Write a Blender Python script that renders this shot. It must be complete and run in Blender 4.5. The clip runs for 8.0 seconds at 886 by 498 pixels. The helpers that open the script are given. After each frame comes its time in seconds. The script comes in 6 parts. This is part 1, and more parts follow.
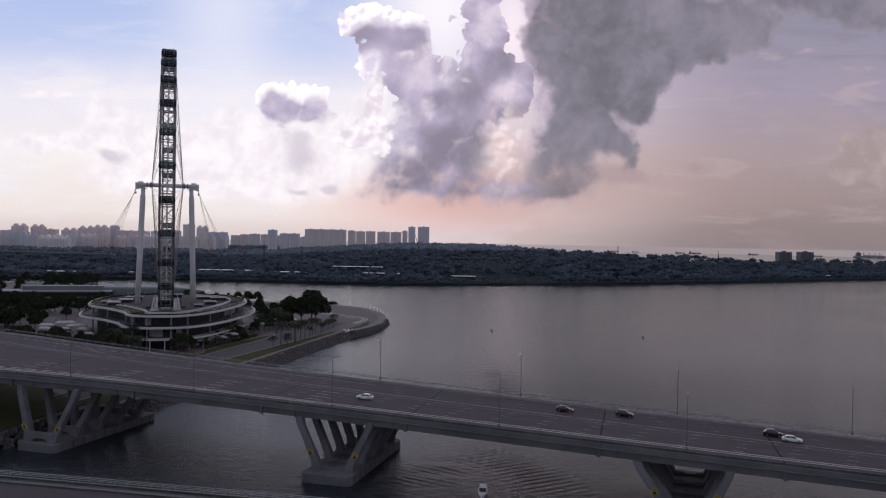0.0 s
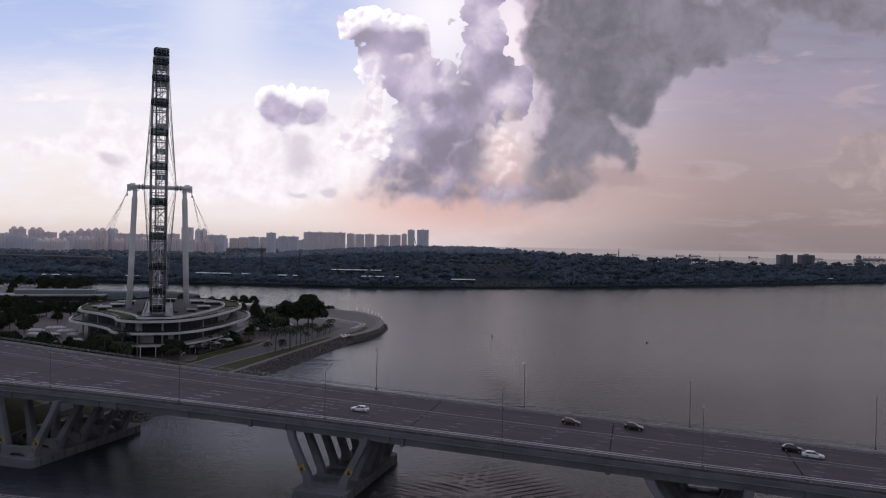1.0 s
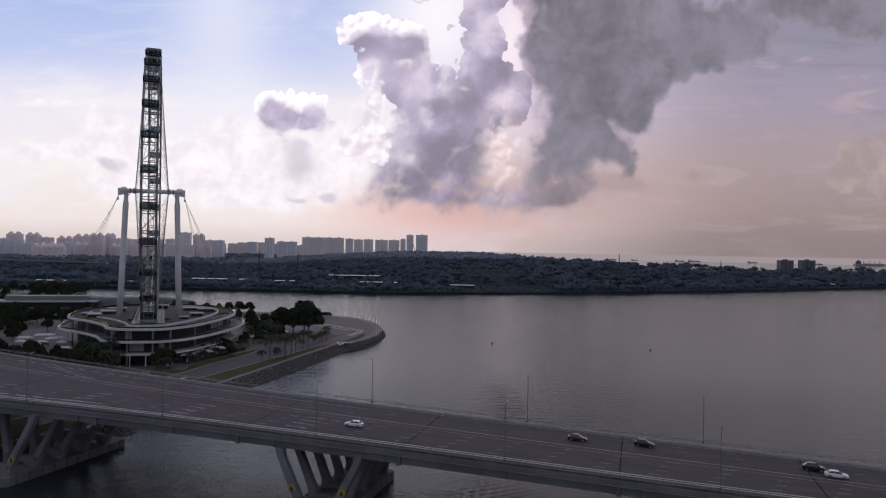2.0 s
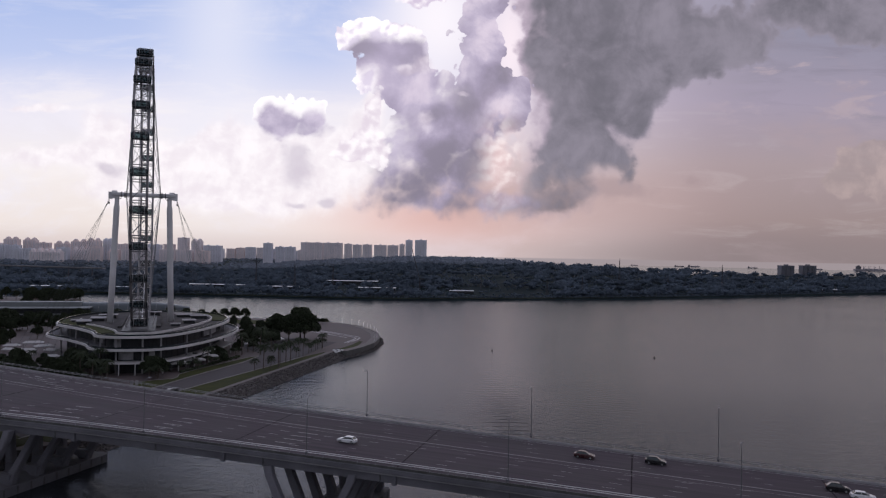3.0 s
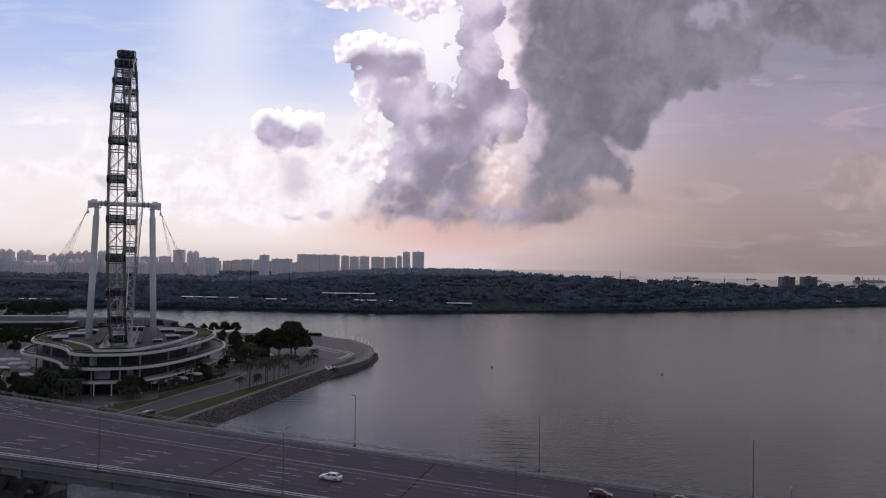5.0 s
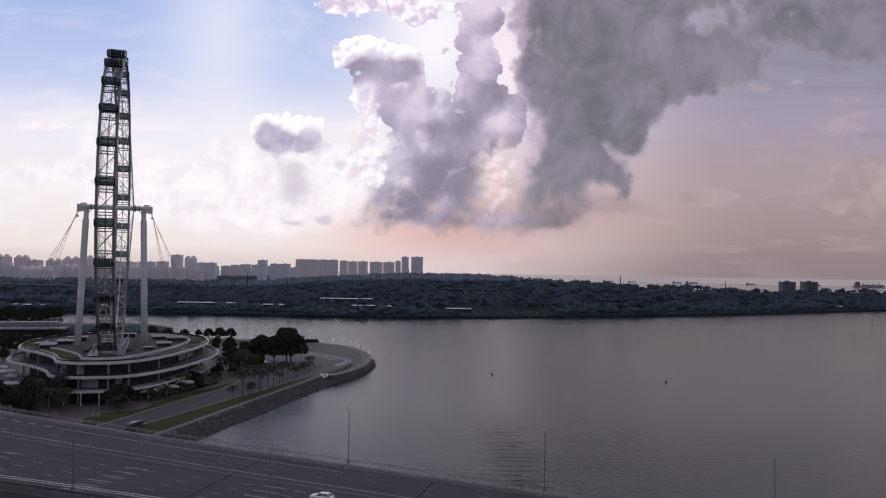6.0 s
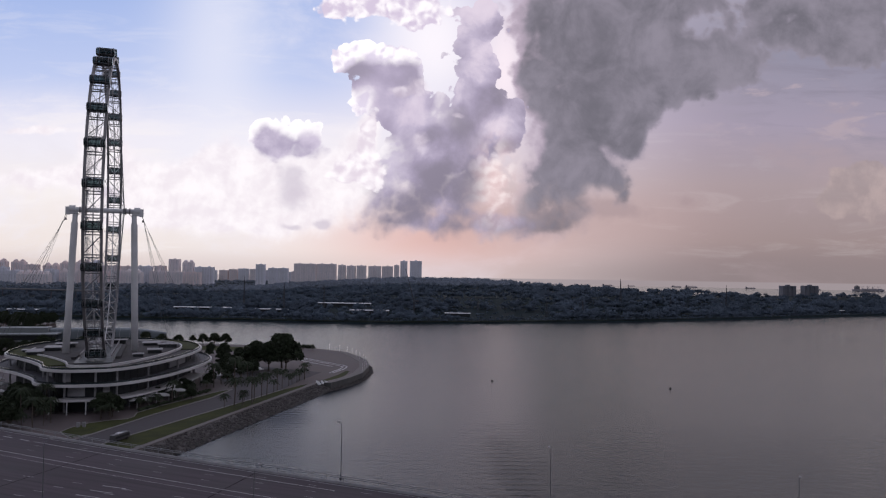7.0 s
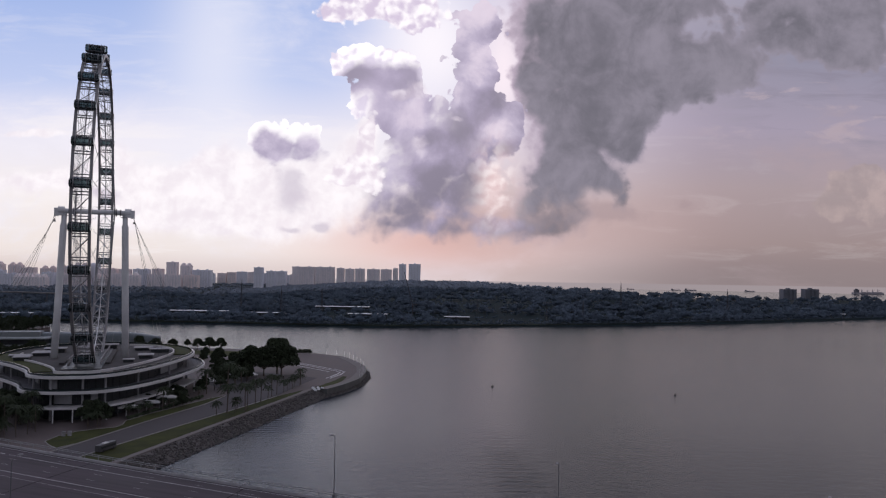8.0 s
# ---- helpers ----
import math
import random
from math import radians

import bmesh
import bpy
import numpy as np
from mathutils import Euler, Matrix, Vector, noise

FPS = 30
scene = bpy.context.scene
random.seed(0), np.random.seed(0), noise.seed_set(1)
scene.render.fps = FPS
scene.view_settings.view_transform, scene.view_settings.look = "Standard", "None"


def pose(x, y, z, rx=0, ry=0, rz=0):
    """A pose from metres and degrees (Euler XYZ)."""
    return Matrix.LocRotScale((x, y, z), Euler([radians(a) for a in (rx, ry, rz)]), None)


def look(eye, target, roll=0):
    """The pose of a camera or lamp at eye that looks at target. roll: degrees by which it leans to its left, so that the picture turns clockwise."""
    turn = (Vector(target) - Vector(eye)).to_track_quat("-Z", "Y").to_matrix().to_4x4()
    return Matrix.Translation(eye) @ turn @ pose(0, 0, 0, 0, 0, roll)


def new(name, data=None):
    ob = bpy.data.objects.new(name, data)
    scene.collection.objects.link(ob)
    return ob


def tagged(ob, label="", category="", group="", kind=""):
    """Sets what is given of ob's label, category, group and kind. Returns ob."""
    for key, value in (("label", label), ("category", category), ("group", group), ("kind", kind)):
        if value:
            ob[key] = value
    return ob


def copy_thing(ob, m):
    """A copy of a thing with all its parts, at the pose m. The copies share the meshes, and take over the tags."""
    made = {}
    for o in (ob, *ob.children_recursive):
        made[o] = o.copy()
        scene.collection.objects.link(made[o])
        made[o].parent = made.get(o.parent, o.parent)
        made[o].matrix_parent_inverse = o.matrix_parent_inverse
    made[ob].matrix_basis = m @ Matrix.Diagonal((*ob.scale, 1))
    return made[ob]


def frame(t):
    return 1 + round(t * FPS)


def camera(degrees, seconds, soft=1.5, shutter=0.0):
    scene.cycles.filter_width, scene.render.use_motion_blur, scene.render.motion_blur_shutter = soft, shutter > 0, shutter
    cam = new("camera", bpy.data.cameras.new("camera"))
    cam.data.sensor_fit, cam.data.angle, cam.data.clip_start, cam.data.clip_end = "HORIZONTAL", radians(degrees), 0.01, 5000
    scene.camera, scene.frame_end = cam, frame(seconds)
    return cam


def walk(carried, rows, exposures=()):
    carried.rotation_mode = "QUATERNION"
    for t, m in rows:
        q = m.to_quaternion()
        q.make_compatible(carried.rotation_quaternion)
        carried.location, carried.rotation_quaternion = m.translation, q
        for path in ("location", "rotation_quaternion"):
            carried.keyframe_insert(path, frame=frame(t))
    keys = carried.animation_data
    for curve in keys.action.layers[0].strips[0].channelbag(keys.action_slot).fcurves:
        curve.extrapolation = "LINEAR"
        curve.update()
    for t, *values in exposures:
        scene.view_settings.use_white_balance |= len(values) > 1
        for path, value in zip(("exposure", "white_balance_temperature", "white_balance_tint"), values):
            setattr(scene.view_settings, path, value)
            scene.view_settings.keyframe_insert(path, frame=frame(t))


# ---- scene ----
cam = camera(59.2, 8.0, soft=1.2)
PATH = [
    (0.0, pose(0.00, 0.00, 59.79, 89.262, -1.018, 0.000)),
    (0.5, pose(0.01, 5.33, 59.85, 89.361, -1.015, -0.016)),
    (1.0, pose(0.02, 10.63, 59.90, 89.477, -1.012, -0.047)),
    (1.5, pose(0.03, 15.95, 59.94, 89.665, -1.008, -0.087)),
    (3.0, pose(0.18, 31.72, 59.96, 90.242, -1.005, -0.182)),
    (3.5, pose(0.30, 36.94, 59.91, 90.448, -0.975, -0.220)),
    (4.0, pose(0.43, 42.09, 59.84, 90.680, -0.935, -0.259)),
    (4.5, pose(0.49, 47.18, 59.79, 90.909, -0.920, -0.304)),
    (6.0, pose(0.56, 62.30, 59.78, 91.480, -0.893, -0.433)),
    (6.5, pose(0.65, 67.33, 59.80, 91.646, -0.874, -0.468)),
    (7.0, pose(0.71, 72.33, 59.85, 91.790, -0.860, -0.518)),
    (7.5, pose(0.70, 77.27, 59.88, 91.904, -0.864, -0.574)),
    (8.0, pose(0.58, 82.14, 59.90, 92.020, -0.880, -0.605)),
]
walk(cam, PATH, exposures=((0.0, 0.0, 6370, 11), (8.0, 0.0, 6370, 11)))

# ---- sky and sun ----
SUN_EL, SUN_AZ = radians(19), radians(-3)      # azimuth from +y towards +x
world = bpy.data.worlds.new("sky")
scene.world = world
world.use_nodes = True


class Nodes:
    """Small helper for node trees."""

    def __init__(self, tree):
        self.tree = tree
        tree.nodes.clear()

    def add(self, kind, **sets):
        n = self.tree.nodes.new(kind)
        for key, value in sets.items():
            if key == "operation":
                n.operation = value
            elif key == "blend_type":
                n.blend_type = value
            elif key == "data_type":
                n.data_type = value
        return n

    def link(self, a, b):
        self.tree.links.new(a, b)

    def put(self, socket, value):
        if hasattr(value, "is_linked"):
            self.tree.links.new(value, socket)
        else:
            socket.default_value = value

    def math(self, op, a, b=0.0, c=0.0, clamp=False):
        n = self.add("ShaderNodeMath", operation=op)
        n.use_clamp = clamp
        for k, v in enumerate((a, b, c)):
            self.put(n.inputs[k], v)
        return n.outputs[0]

    def mix(self, fac, a, b, blend="MIX"):
        n = self.add("ShaderNodeMixRGB", blend_type=blend)
        for k, v in enumerate((fac, a, b)):
            if isinstance(v, tuple) and len(v) == 3:
                v = (*v, 1.0)
            self.put(n.inputs[k], v)
        return n.outputs[0]

    def smooth(self, x, lo, hi, a=0.0, b=1.0):
        n = self.add("ShaderNodeMapRange")
        n.interpolation_type = "SMOOTHSTEP"
        for k, v in enumerate((x, lo, hi, a, b)):
            self.put(n.inputs[k], v)
        return n.outputs[0]

    def ramp(self, x, stops):
        n = self.add("ShaderNodeValToRGB")
        el = n.color_ramp.elements
        while len(el) < len(stops):
            el.new(0.5)
        for e, (p, col) in zip(el, stops):
            e.position = p
            e.color = (*col, 1.0)
        self.put(n.inputs[0], x)
        return n.outputs[0]

    def noise(self, vec, scale, detail=4.0, rough=0.55, distort=0.0):
        n = self.add("ShaderNodeTexNoise")
        if vec is not None:
            self.put(n.inputs["Vector"], vec)
        n.inputs["Scale"].default_value = scale
        n.inputs["Detail"].default_value = detail
        n.inputs["Roughness"].default_value = rough
        n.inputs["Distortion"].default_value = distort
        return n.outputs["Fac"]

    def xyz(self, x, y, z):
        n = self.add("ShaderNodeCombineXYZ")
        for k, v in enumerate((x, y, z)):
            self.put(n.inputs[k], v)
        return n.outputs[0]


def build_sky():
    w = Nodes(world.node_tree)
    out = w.add("ShaderNodeOutputWorld")
    bg = w.add("ShaderNodeBackground")
    w.link(bg.outputs[0], out.inputs[0])
    co = w.add("ShaderNodeTexCoord").outputs["Generated"]
    sep = w.add("ShaderNodeSeparateXYZ")
    w.link(co, sep.inputs[0])
    X, Y, Z = sep.outputs
    yy = w.math("MAXIMUM", Y, 0.08)
    s = w.math("DIVIDE", X, yy)
    h = w.math("DIVIDE", Z, yy)
    p = w.xyz(s, h, 0.0)
    front = w.smooth(Y, 0.25, 0.7)

    def blobs(rows, vec, jag=None, amount=0.0):
        """How thick a cloud of soft ellipses is (about 0 on its edge, 1 in the middle)."""
        total = None
        for cx, cy, rx, ry in rows:
            n = w.add("ShaderNodeVectorMath", operation="MULTIPLY_ADD")
            w.put(n.inputs[0], vec)
            n.inputs[1].default_value = (1 / rx, 1 / ry, 0)
            n.inputs[2].default_value = (-cx / rx, -cy / ry, 0)
            d = w.add("ShaderNodeVectorMath", operation="DOT_PRODUCT")
            w.link(n.outputs[0], d.inputs[0])
            w.link(n.outputs[0], d.inputs[1])
            g = w.math("EXPONENT", w.math("MULTIPLY", d.outputs["Value"], -1.5))
            total = g if total is None else w.math("ADD", total, g)
        thick = w.math("MINIMUM", w.math("SUBTRACT", w.math("MULTIPLY", total, 2.4), 0.80), 1.6)
        if jag is None:
            return thick
        return w.math("ADD", thick, w.math("MULTIPLY", w.math("MULTIPLY", jag, amount), w.smooth(thick, -0.78, -0.45)))

    def glow(cx, cy, rx, ry):
        n = w.add("ShaderNodeVectorMath", operation="MULTIPLY_ADD")
        w.put(n.inputs[0], p)
        n.inputs[1].default_value = (1 / rx, 1 / ry, 0)
        n.inputs[2].default_value = (-cx / rx, -cy / ry, 0)
        d = w.add("ShaderNodeVectorMath", operation="DOT_PRODUCT")
        w.link(n.outputs[0], d.inputs[0])
        w.link(n.outputs[0], d.inputs[1])
        return w.math("EXPONENT", w.math("MULTIPLY", d.outputs["Value"], -1.0))

    # clear sky of the whole dome, veiled by broken cloud
    sky = w.add("ShaderNodeTexSky")
    sky.sky_type = "NISHITA"
    sky.sun_disc = False
    sky.sun_elevation = SUN_EL
    sky.sun_rotation = SUN_AZ
    dome = w.mix(1.0, sky.outputs[0], (0.06, 0.06, 0.06), "MULTIPLY")
    veil = w.noise(co, 2.5, 6.0, 0.6)
    dome = w.mix(w.smooth(veil, 0.35, 0.65, 0.45, 0.9), dome, DOME_CLOUD)

    # the bright side: cool blue above, milky below, dull mauve to the south
    e = w.math("MULTIPLY", h, 2.5)
    left = w.ramp(e, ((0.0, (0.78, 0.68, 0.64)), (0.08, (0.88, 0.785, 0.74)), (0.25, (0.94, 0.87, 0.85)), (0.45, (0.84, 0.81, 0.90)), (0.62, (0.535, 0.61, 0.86)), (0.9, (0.375, 0.485, 0.80))))
    right = w.ramp(e, ((0.0, (0.25, 0.20, 0.205)), (0.12, (0.345, 0.265, 0.26)), (0.3, (0.40, 0.32, 0.335)), (0.5, (0.375, 0.325, 0.41)), (0.72, (0.295, 0.28, 0.36)), (1.0, (0.38, 0.36, 0.44))))
    base = w.mix(w.smooth(s, -0.07, 0.37), left, right)
    pale = w.noise(w.xyz(w.math("MULTIPLY", s, 1.0), w.math("MULTIPLY", h, 2.2), 3.7), 4.5, 6.0, 0.62, 0.4)
    base = w.mix(w.math("MULTIPLY", w.smooth(pale, 0.46, 0.70), w.math("MULTIPLY", w.smooth(s, 0.30, -0.02), w.smooth(h, 0.24, 0.13, 0.35, 1.0))), base, (0.90, 0.86, 0.92))
    streak = w.noise(w.xyz(w.math("MULTIPLY", s, 1.2), w.math("MULTIPLY", h, 7.0), 1.3), 6.0, 7.0, 0.6, 0.6)
    base = w.mix(w.math("MULTIPLY", w.smooth(streak, 0.50, 0.70), w.math("MULTIPLY", w.smooth(s, 0.1, -0.45, 0.1, 0.55), w.smooth(h, 0.28, 0.15, 0.3, 1.0))), base, (0.97, 0.91, 0.90))
    base = w.mix(w.math("MULTIPLY", w.smooth(streak, 0.46, 0.66), w.math("MULTIPLY", w.smooth(s, 0.28, 0.48, 0.0, 0.6), w.smooth(h, 0.12, 0.2))), base, (0.25, 0.225, 0.29))
    wisps = w.noise(w.xyz(w.math("MULTIPLY", s, 1.4), w.math("MULTIPLY", h, 5.0), 8.3), 7.0, 7.0, 0.62, 0.5)
    base = w.mix(w.math("MULTIPLY", w.smooth(wisps, 0.52, 0.68), w.math("MULTIPLY", w.smooth(s, 0.30, 0.42, 0.0, 0.8), w.smooth(h, 0.13, 0.2))), base, (0.47, 0.385, 0.43))
    base = w.mix(w.math("MULTIPLY", w.smooth(pale, 0.50, 0.68), w.smooth(s, 0.25, 0.45, 0.0, 0.4)), base, (0.44, 0.34, 0.36))
    base = w.mix(w.math("MULTIPLY", glow(0.14, 0.26, 0.16, 0.22), 0.7), base, (0.62, 0.50, 0.58))
    base = w.mix(w.math("MULTIPLY", glow(-0.11, 0.095, 0.15, 0.065), 0.85), base, (1.0, 0.93, 0.93))
    base = w.mix(w.math("MULTIPLY", glow(-0.01, 0.30, 0.085, 0.11), 0.97), base, (1.0, 0.94, 0.98))
    base = w.mix(w.math("MULTIPLY", glow(0.085, 0.265, 0.028, 0.09), 0.92), base, (1.0, 0.87, 0.92))
    base = w.mix(w.math("MULTIPLY", glow(-0.285, 0.30, 0.07, 0.20), 0.62), base, (0.88, 0.87, 0.95))
    base = w.mix(w.math("MULTIPLY", glow(0.00, 0.045, 0.15, 0.045), 0.8), base, (0.77, 0.45, 0.395))
    base = w.mix(w.math("MULTIPLY", glow(0.07, 0.075, 0.09, 0.05), 0.55), base, (0.58, 0.40, 0.385))
    base = w.mix(w.math("MULTIPLY", glow(0.20, 0.075, 0.16, 0.05), 0.6), base, (0.52, 0.355, 0.33))

    # billows, shared by all clouds
    warp = w.add("ShaderNodeTexNoise")
    w.put(warp.inputs["Vector"], p)
    warp.inputs["Scale"].default_value = 14.0
    warp.inputs["Detail"].default_value = 5.0
    warp.inputs["Roughness"].default_value = 0.55
    off = w.add("ShaderNodeVectorMath", operation="MULTIPLY_ADD")
    w.link(warp.outputs["Color"], off.inputs[0])
    off.inputs[1].default_value = (0.030, 0.030, 0)
    off.inputs[2].default_value = (-0.015, -0.015, 0)
    pw = w.add("ShaderNodeVectorMath", operation="ADD")
    w.put(pw.inputs[0], p)
    w.link(off.outputs[0], pw.inputs[1])
    pw = pw.outputs[0]

    bent = w.add("ShaderNodeTexNoise")
    w.put(bent.inputs["Vector"], p)
    bent.inputs["Scale"].default_value = 8.0
    bent.inputs["Detail"].default_value = 6.0
    off2 = w.add("ShaderNodeVectorMath", operation="MULTIPLY_ADD")
    w.link(bent.outputs["Color"], off2.inputs[0])
    off2.inputs[1].default_value = (0.10, 0.075, 0)
    off2.inputs[2].default_value = (-0.05, -0.0375, 0)
    pv = w.add("ShaderNodeVectorMath", operation="ADD")
    w.put(pv.inputs[0], p)
    w.link(off2.outputs[0], pv.inputs[1])
    pv = pv.outputs[0]

    def moved(vec, dx, dy):
        n = w.add("ShaderNodeVectorMath", operation="ADD")
        w.put(n.inputs[0], vec)
        n.inputs[1].default_value = (dx, dy, 0)
        return n.outputs[0]

    def cells(vec, scale, smooth=0.12):
        n = w.add("ShaderNodeTexVoronoi")
        n.voronoi_dimensions = "2D"
        n.feature = "SMOOTH_F1"
        w.put(n.inputs["Vector"], vec)
        n.inputs["Scale"].default_value = scale
        n.inputs["Smoothness"].default_value = smooth
        return n.outputs["Distance"]

    def lumps(vec):
        """Heaped, rounded billows of three sizes, about -0.5 to 0.5."""
        v = w.math("MULTIPLY", w.math("SUBTRACT", 0.42, cells(vec, 24.0, 0.25)), 0.95)
        v = w.math("ADD", v, w.math("MULTIPLY", w.math("SUBTRACT", 0.42, cells(vec, 55.0, 0.2)), 0.65))
        v = w.math("ADD", v, w.math("MULTIPLY", w.math("SUBTRACT", 0.42, cells(vec, 120.0, 0.25)), 0.22))
        return w.math("ADD", v, w.math("MULTIPLY", w.math("SUBTRACT", w.noise(vec, 40.0, 8.0, 0.62), 0.5), 0.9))

    shift = w.add("ShaderNodeVectorMath", operation="ADD")
    w.put(shift.inputs[0], pw)
    shift.inputs[1].default_value = (-0.0035, 0.0065, 0)
    lump = lumps(pw)
    relief = w.math("SUBTRACT", lump, lumps(shift.outputs[0]))
    swollen = w.math("SUBTRACT", cells(moved(pw, -0.006, 0.012), 17.0, 0.5), cells(pw, 17.0, 0.5))
    puff = w.noise(pw, 34.0, 7.0, 0.58)
    coarse = w.noise(w.xyz(w.math("MULTIPLY", s, 1.15), h, 5.1), 13.0, 6.0, 0.6, 0.3)

    heap = [(-0.122, 0.277, 0.0231, 0.0217), (-0.093, 0.282, 0.0318, 0.0231), (-0.053, 0.279, 0.026, 0.0217), (-0.072, 0.248, 0.0448, 0.0318), (-0.028, 0.253, 0.0144, 0.0202), (-0.061, 0.217, 0.039, 0.0289), (-0.015, 0.197, 0.0477, 0.0289), (0.052, 0.229, 0.0361, 0.0318), (0.043, 0.277, 0.0318, 0.0375), (0.053, 0.324, 0.0318, 0.039), (-0.019, 0.161, 0.0534, 0.0433), (0.058, 0.178, 0.039, 0.0433), (-0.051, 0.116, 0.039, 0.0433), (0.002, 0.109, 0.0549, 0.0477), (0.043, 0.126, 0.0245, 0.0433), (-0.062, 0.077, 0.0448, 0.026), (0.015, 0.068, 0.0809, 0.0202), (0.086, 0.063, 0.0448, 0.0159), (0.098, 0.199, 0.0202, 0.039)]
    # last two ellipses of bank lie unseen overhead, added to darken the water
    bank = [(0.124, 0.264, 0.0303, 0.065), (0.18, 0.258, 0.0722, 0.0686), (0.267, 0.271, 0.0794, 0.0563), (0.162, 0.184, 0.0534, 0.0693), (0.217, 0.209, 0.0578, 0.0419), (0.271, 0.217, 0.0332, 0.0375), (0.254, 0.173, 0.0361, 0.0245), (0.151, 0.114, 0.0419, 0.0505), (0.122, 0.078, 0.0448, 0.0289), (0.17, 0.071, 0.0361, 0.0188), (0.203, 0.136, 0.0245, 0.0318), (0.232, 0.121, 0.0188, 0.0245), (0.328, 0.264, 0.065, 0.0375), (0.386, 0.268, 0.0462, 0.0289), (0.461, 0.311, 0.0939, 0.026), (0.544, 0.317, 0.065, 0.0289), (0.265, 0.353, 0.1083, 0.0433), (0.452, 0.364, 0.0794, 0.0318), (0.546, 0.358, 0.0866, 0.0433), (0.143, 0.34, 0.0578, 0.0433), (0.212, 0.481, 0.2166, 0.1083), (0.142, 0.737, 0.2888, 0.1877)]
    small = [(-0.224, 0.179, 0.0245, 0.0245), (-0.205, 0.168, 0.0303, 0.0188), (-0.17, 0.173, 0.026, 0.0274), (-0.188, 0.16, 0.0361, 0.0144)]
    tops = [(-0.142, 0.336, 0.022, 0.0174), (-0.116, 0.353, 0.0286, 0.0203), (-0.082, 0.353, 0.033, 0.0203), (-0.049, 0.337, 0.0286, 0.0174), (-0.022, 0.333, 0.033, 0.0232), (-0.054, 0.363, 0.055, 0.0261)]
    shreds = [(-0.179, 0.098, 0.026, 0.022), (-0.186, 0.127, 0.020, 0.018), (-0.142, 0.066, 0.018, 0.008), (-0.178, 0.058, 0.016, 0.006), (0.323, 0.103, 0.016, 0.007), (0.123, 0.071, 0.08, 0.02), (0.215, 0.086, 0.055, 0.02), (-0.03, 0.068, 0.06, 0.016), (-0.42, 0.105, 0.02, 0.012)]
    right_heap = [(0.525, 0.121, 0.029, 0.026), (0.562, 0.133, 0.033, 0.03), (0.51, 0.102, 0.03, 0.02), (0.57, 0.10, 0.05, 0.03)]
    white = [(-0.43, 0.150, 0.05, 0.035), (-0.50, 0.112, 0.09, 0.020), (-0.38, 0.115, 0.07, 0.030), (-0.27, 0.125, 0.07, 0.045), (-0.22, 0.105, 0.09, 0.05), (-0.14, 0.115, 0.07, 0.05), (-0.105, 0.150, 0.028, 0.050), (-0.52, 0.176, 0.05, 0.007), (-0.33, 0.07, 0.2, 0.03), (-0.085, 0.19, 0.014, 0.03)]
    shine = glow(-0.065, 0.26, 0.11, 0.13)
    lit = w.smooth(relief, -0.35, 0.45)

    wh = w.math("ADD", blobs(white, pw), w.math("MULTIPLY", w.math("SUBTRACT", coarse, 0.5), 3.0))
    wcol = w.mix(w.smooth(w.math("ADD", puff, w.math("MULTIPLY", relief, 0.15)), 0.3, 0.7), (0.90, 0.82, 0.86), (1.04, 0.98, 0.99))
    base = w.mix(w.smooth(wh, -0.35, 1.1, 0.0, 0.92), base, wcol)

    sh = blobs(shreds, pv, lump, 1.2)
    base = w.mix(w.smooth(sh, -0.6, 1.4, 0.0, 0.62), base, w.mix(w.smooth(s, -0.1, 0.15), (0.58, 0.51, 0.60), (0.40, 0.30, 0.31)))

    rh = blobs(right_heap, pw, lump, 0.8)
    rcol = w.mix(w.smooth(w.math("ADD", puff, w.math("MULTIPLY", swollen, 0.4)), 0.35, 0.75), (0.37, 0.295, 0.295), (0.52, 0.405, 0.385))
    base = w.mix(w.smooth(rh, 0.0, 0.6, 0.0, 0.7), base, rcol)

    soft = blobs(bank, pv, w.math("ADD", w.math("MULTIPLY", lump, w.math("ADD", w.smooth(s, 0.14, 0.22, 1.2, 0.6), w.smooth(s, 0.26, 0.36, 0.0, 0.6))), w.math("MULTIPLY", w.math("SUBTRACT", coarse, 0.5), 1.8)), 1.0)
    soft = w.math("SUBTRACT", soft, w.math("MULTIPLY", glow(0.236, 0.164, 0.030, 0.016), 0.45))
    soft = w.math("MAXIMUM", soft, blobs([(0.206, 0.142, 0.030, 0.030), (0.236, 0.116, 0.022, 0.026)], pv, lump, 1.6))
    bdark = w.mix(w.smooth(w.math("ADD", coarse, w.math("MULTIPLY", relief, 0.05)), 0.30, 0.72), (0.165, 0.155, 0.185), (0.29, 0.262, 0.315))
    bcol = w.mix(w.smooth(soft, 0.0, w.smooth(s, 0.10, 0.2, 1.7, 1.0)), w.mix(w.smooth(s, 0.05, 0.3), (0.54, 0.44, 0.53), (0.30, 0.268, 0.325)), bdark)
    fade = w.smooth(h, 0.17, 0.07)
    base = w.mix(w.smooth(soft, w.math("SUBTRACT", w.smooth(s, 0.12, 0.2, -0.55, -0.2), w.math("MULTIPLY", fade, 0.3)), w.math("ADD", 0.40, w.math("MULTIPLY", fade, 2.6))), base, bcol)

    crisp = blobs(heap, pw, lump, 1.5)
    above = w.math("ADD", blobs(heap, moved(pw, -0.013, 0.024)), w.math("MULTIPLY", lump, 0.9))
    low = w.smooth(h, 0.185, 0.075)
    rise = w.math("MULTIPLY", w.math("SUBTRACT", h, 0.17), 1.3)
    grain = w.math("ADD", w.math("MULTIPLY", coarse, 0.95), w.math("MULTIPLY", puff, 0.22))
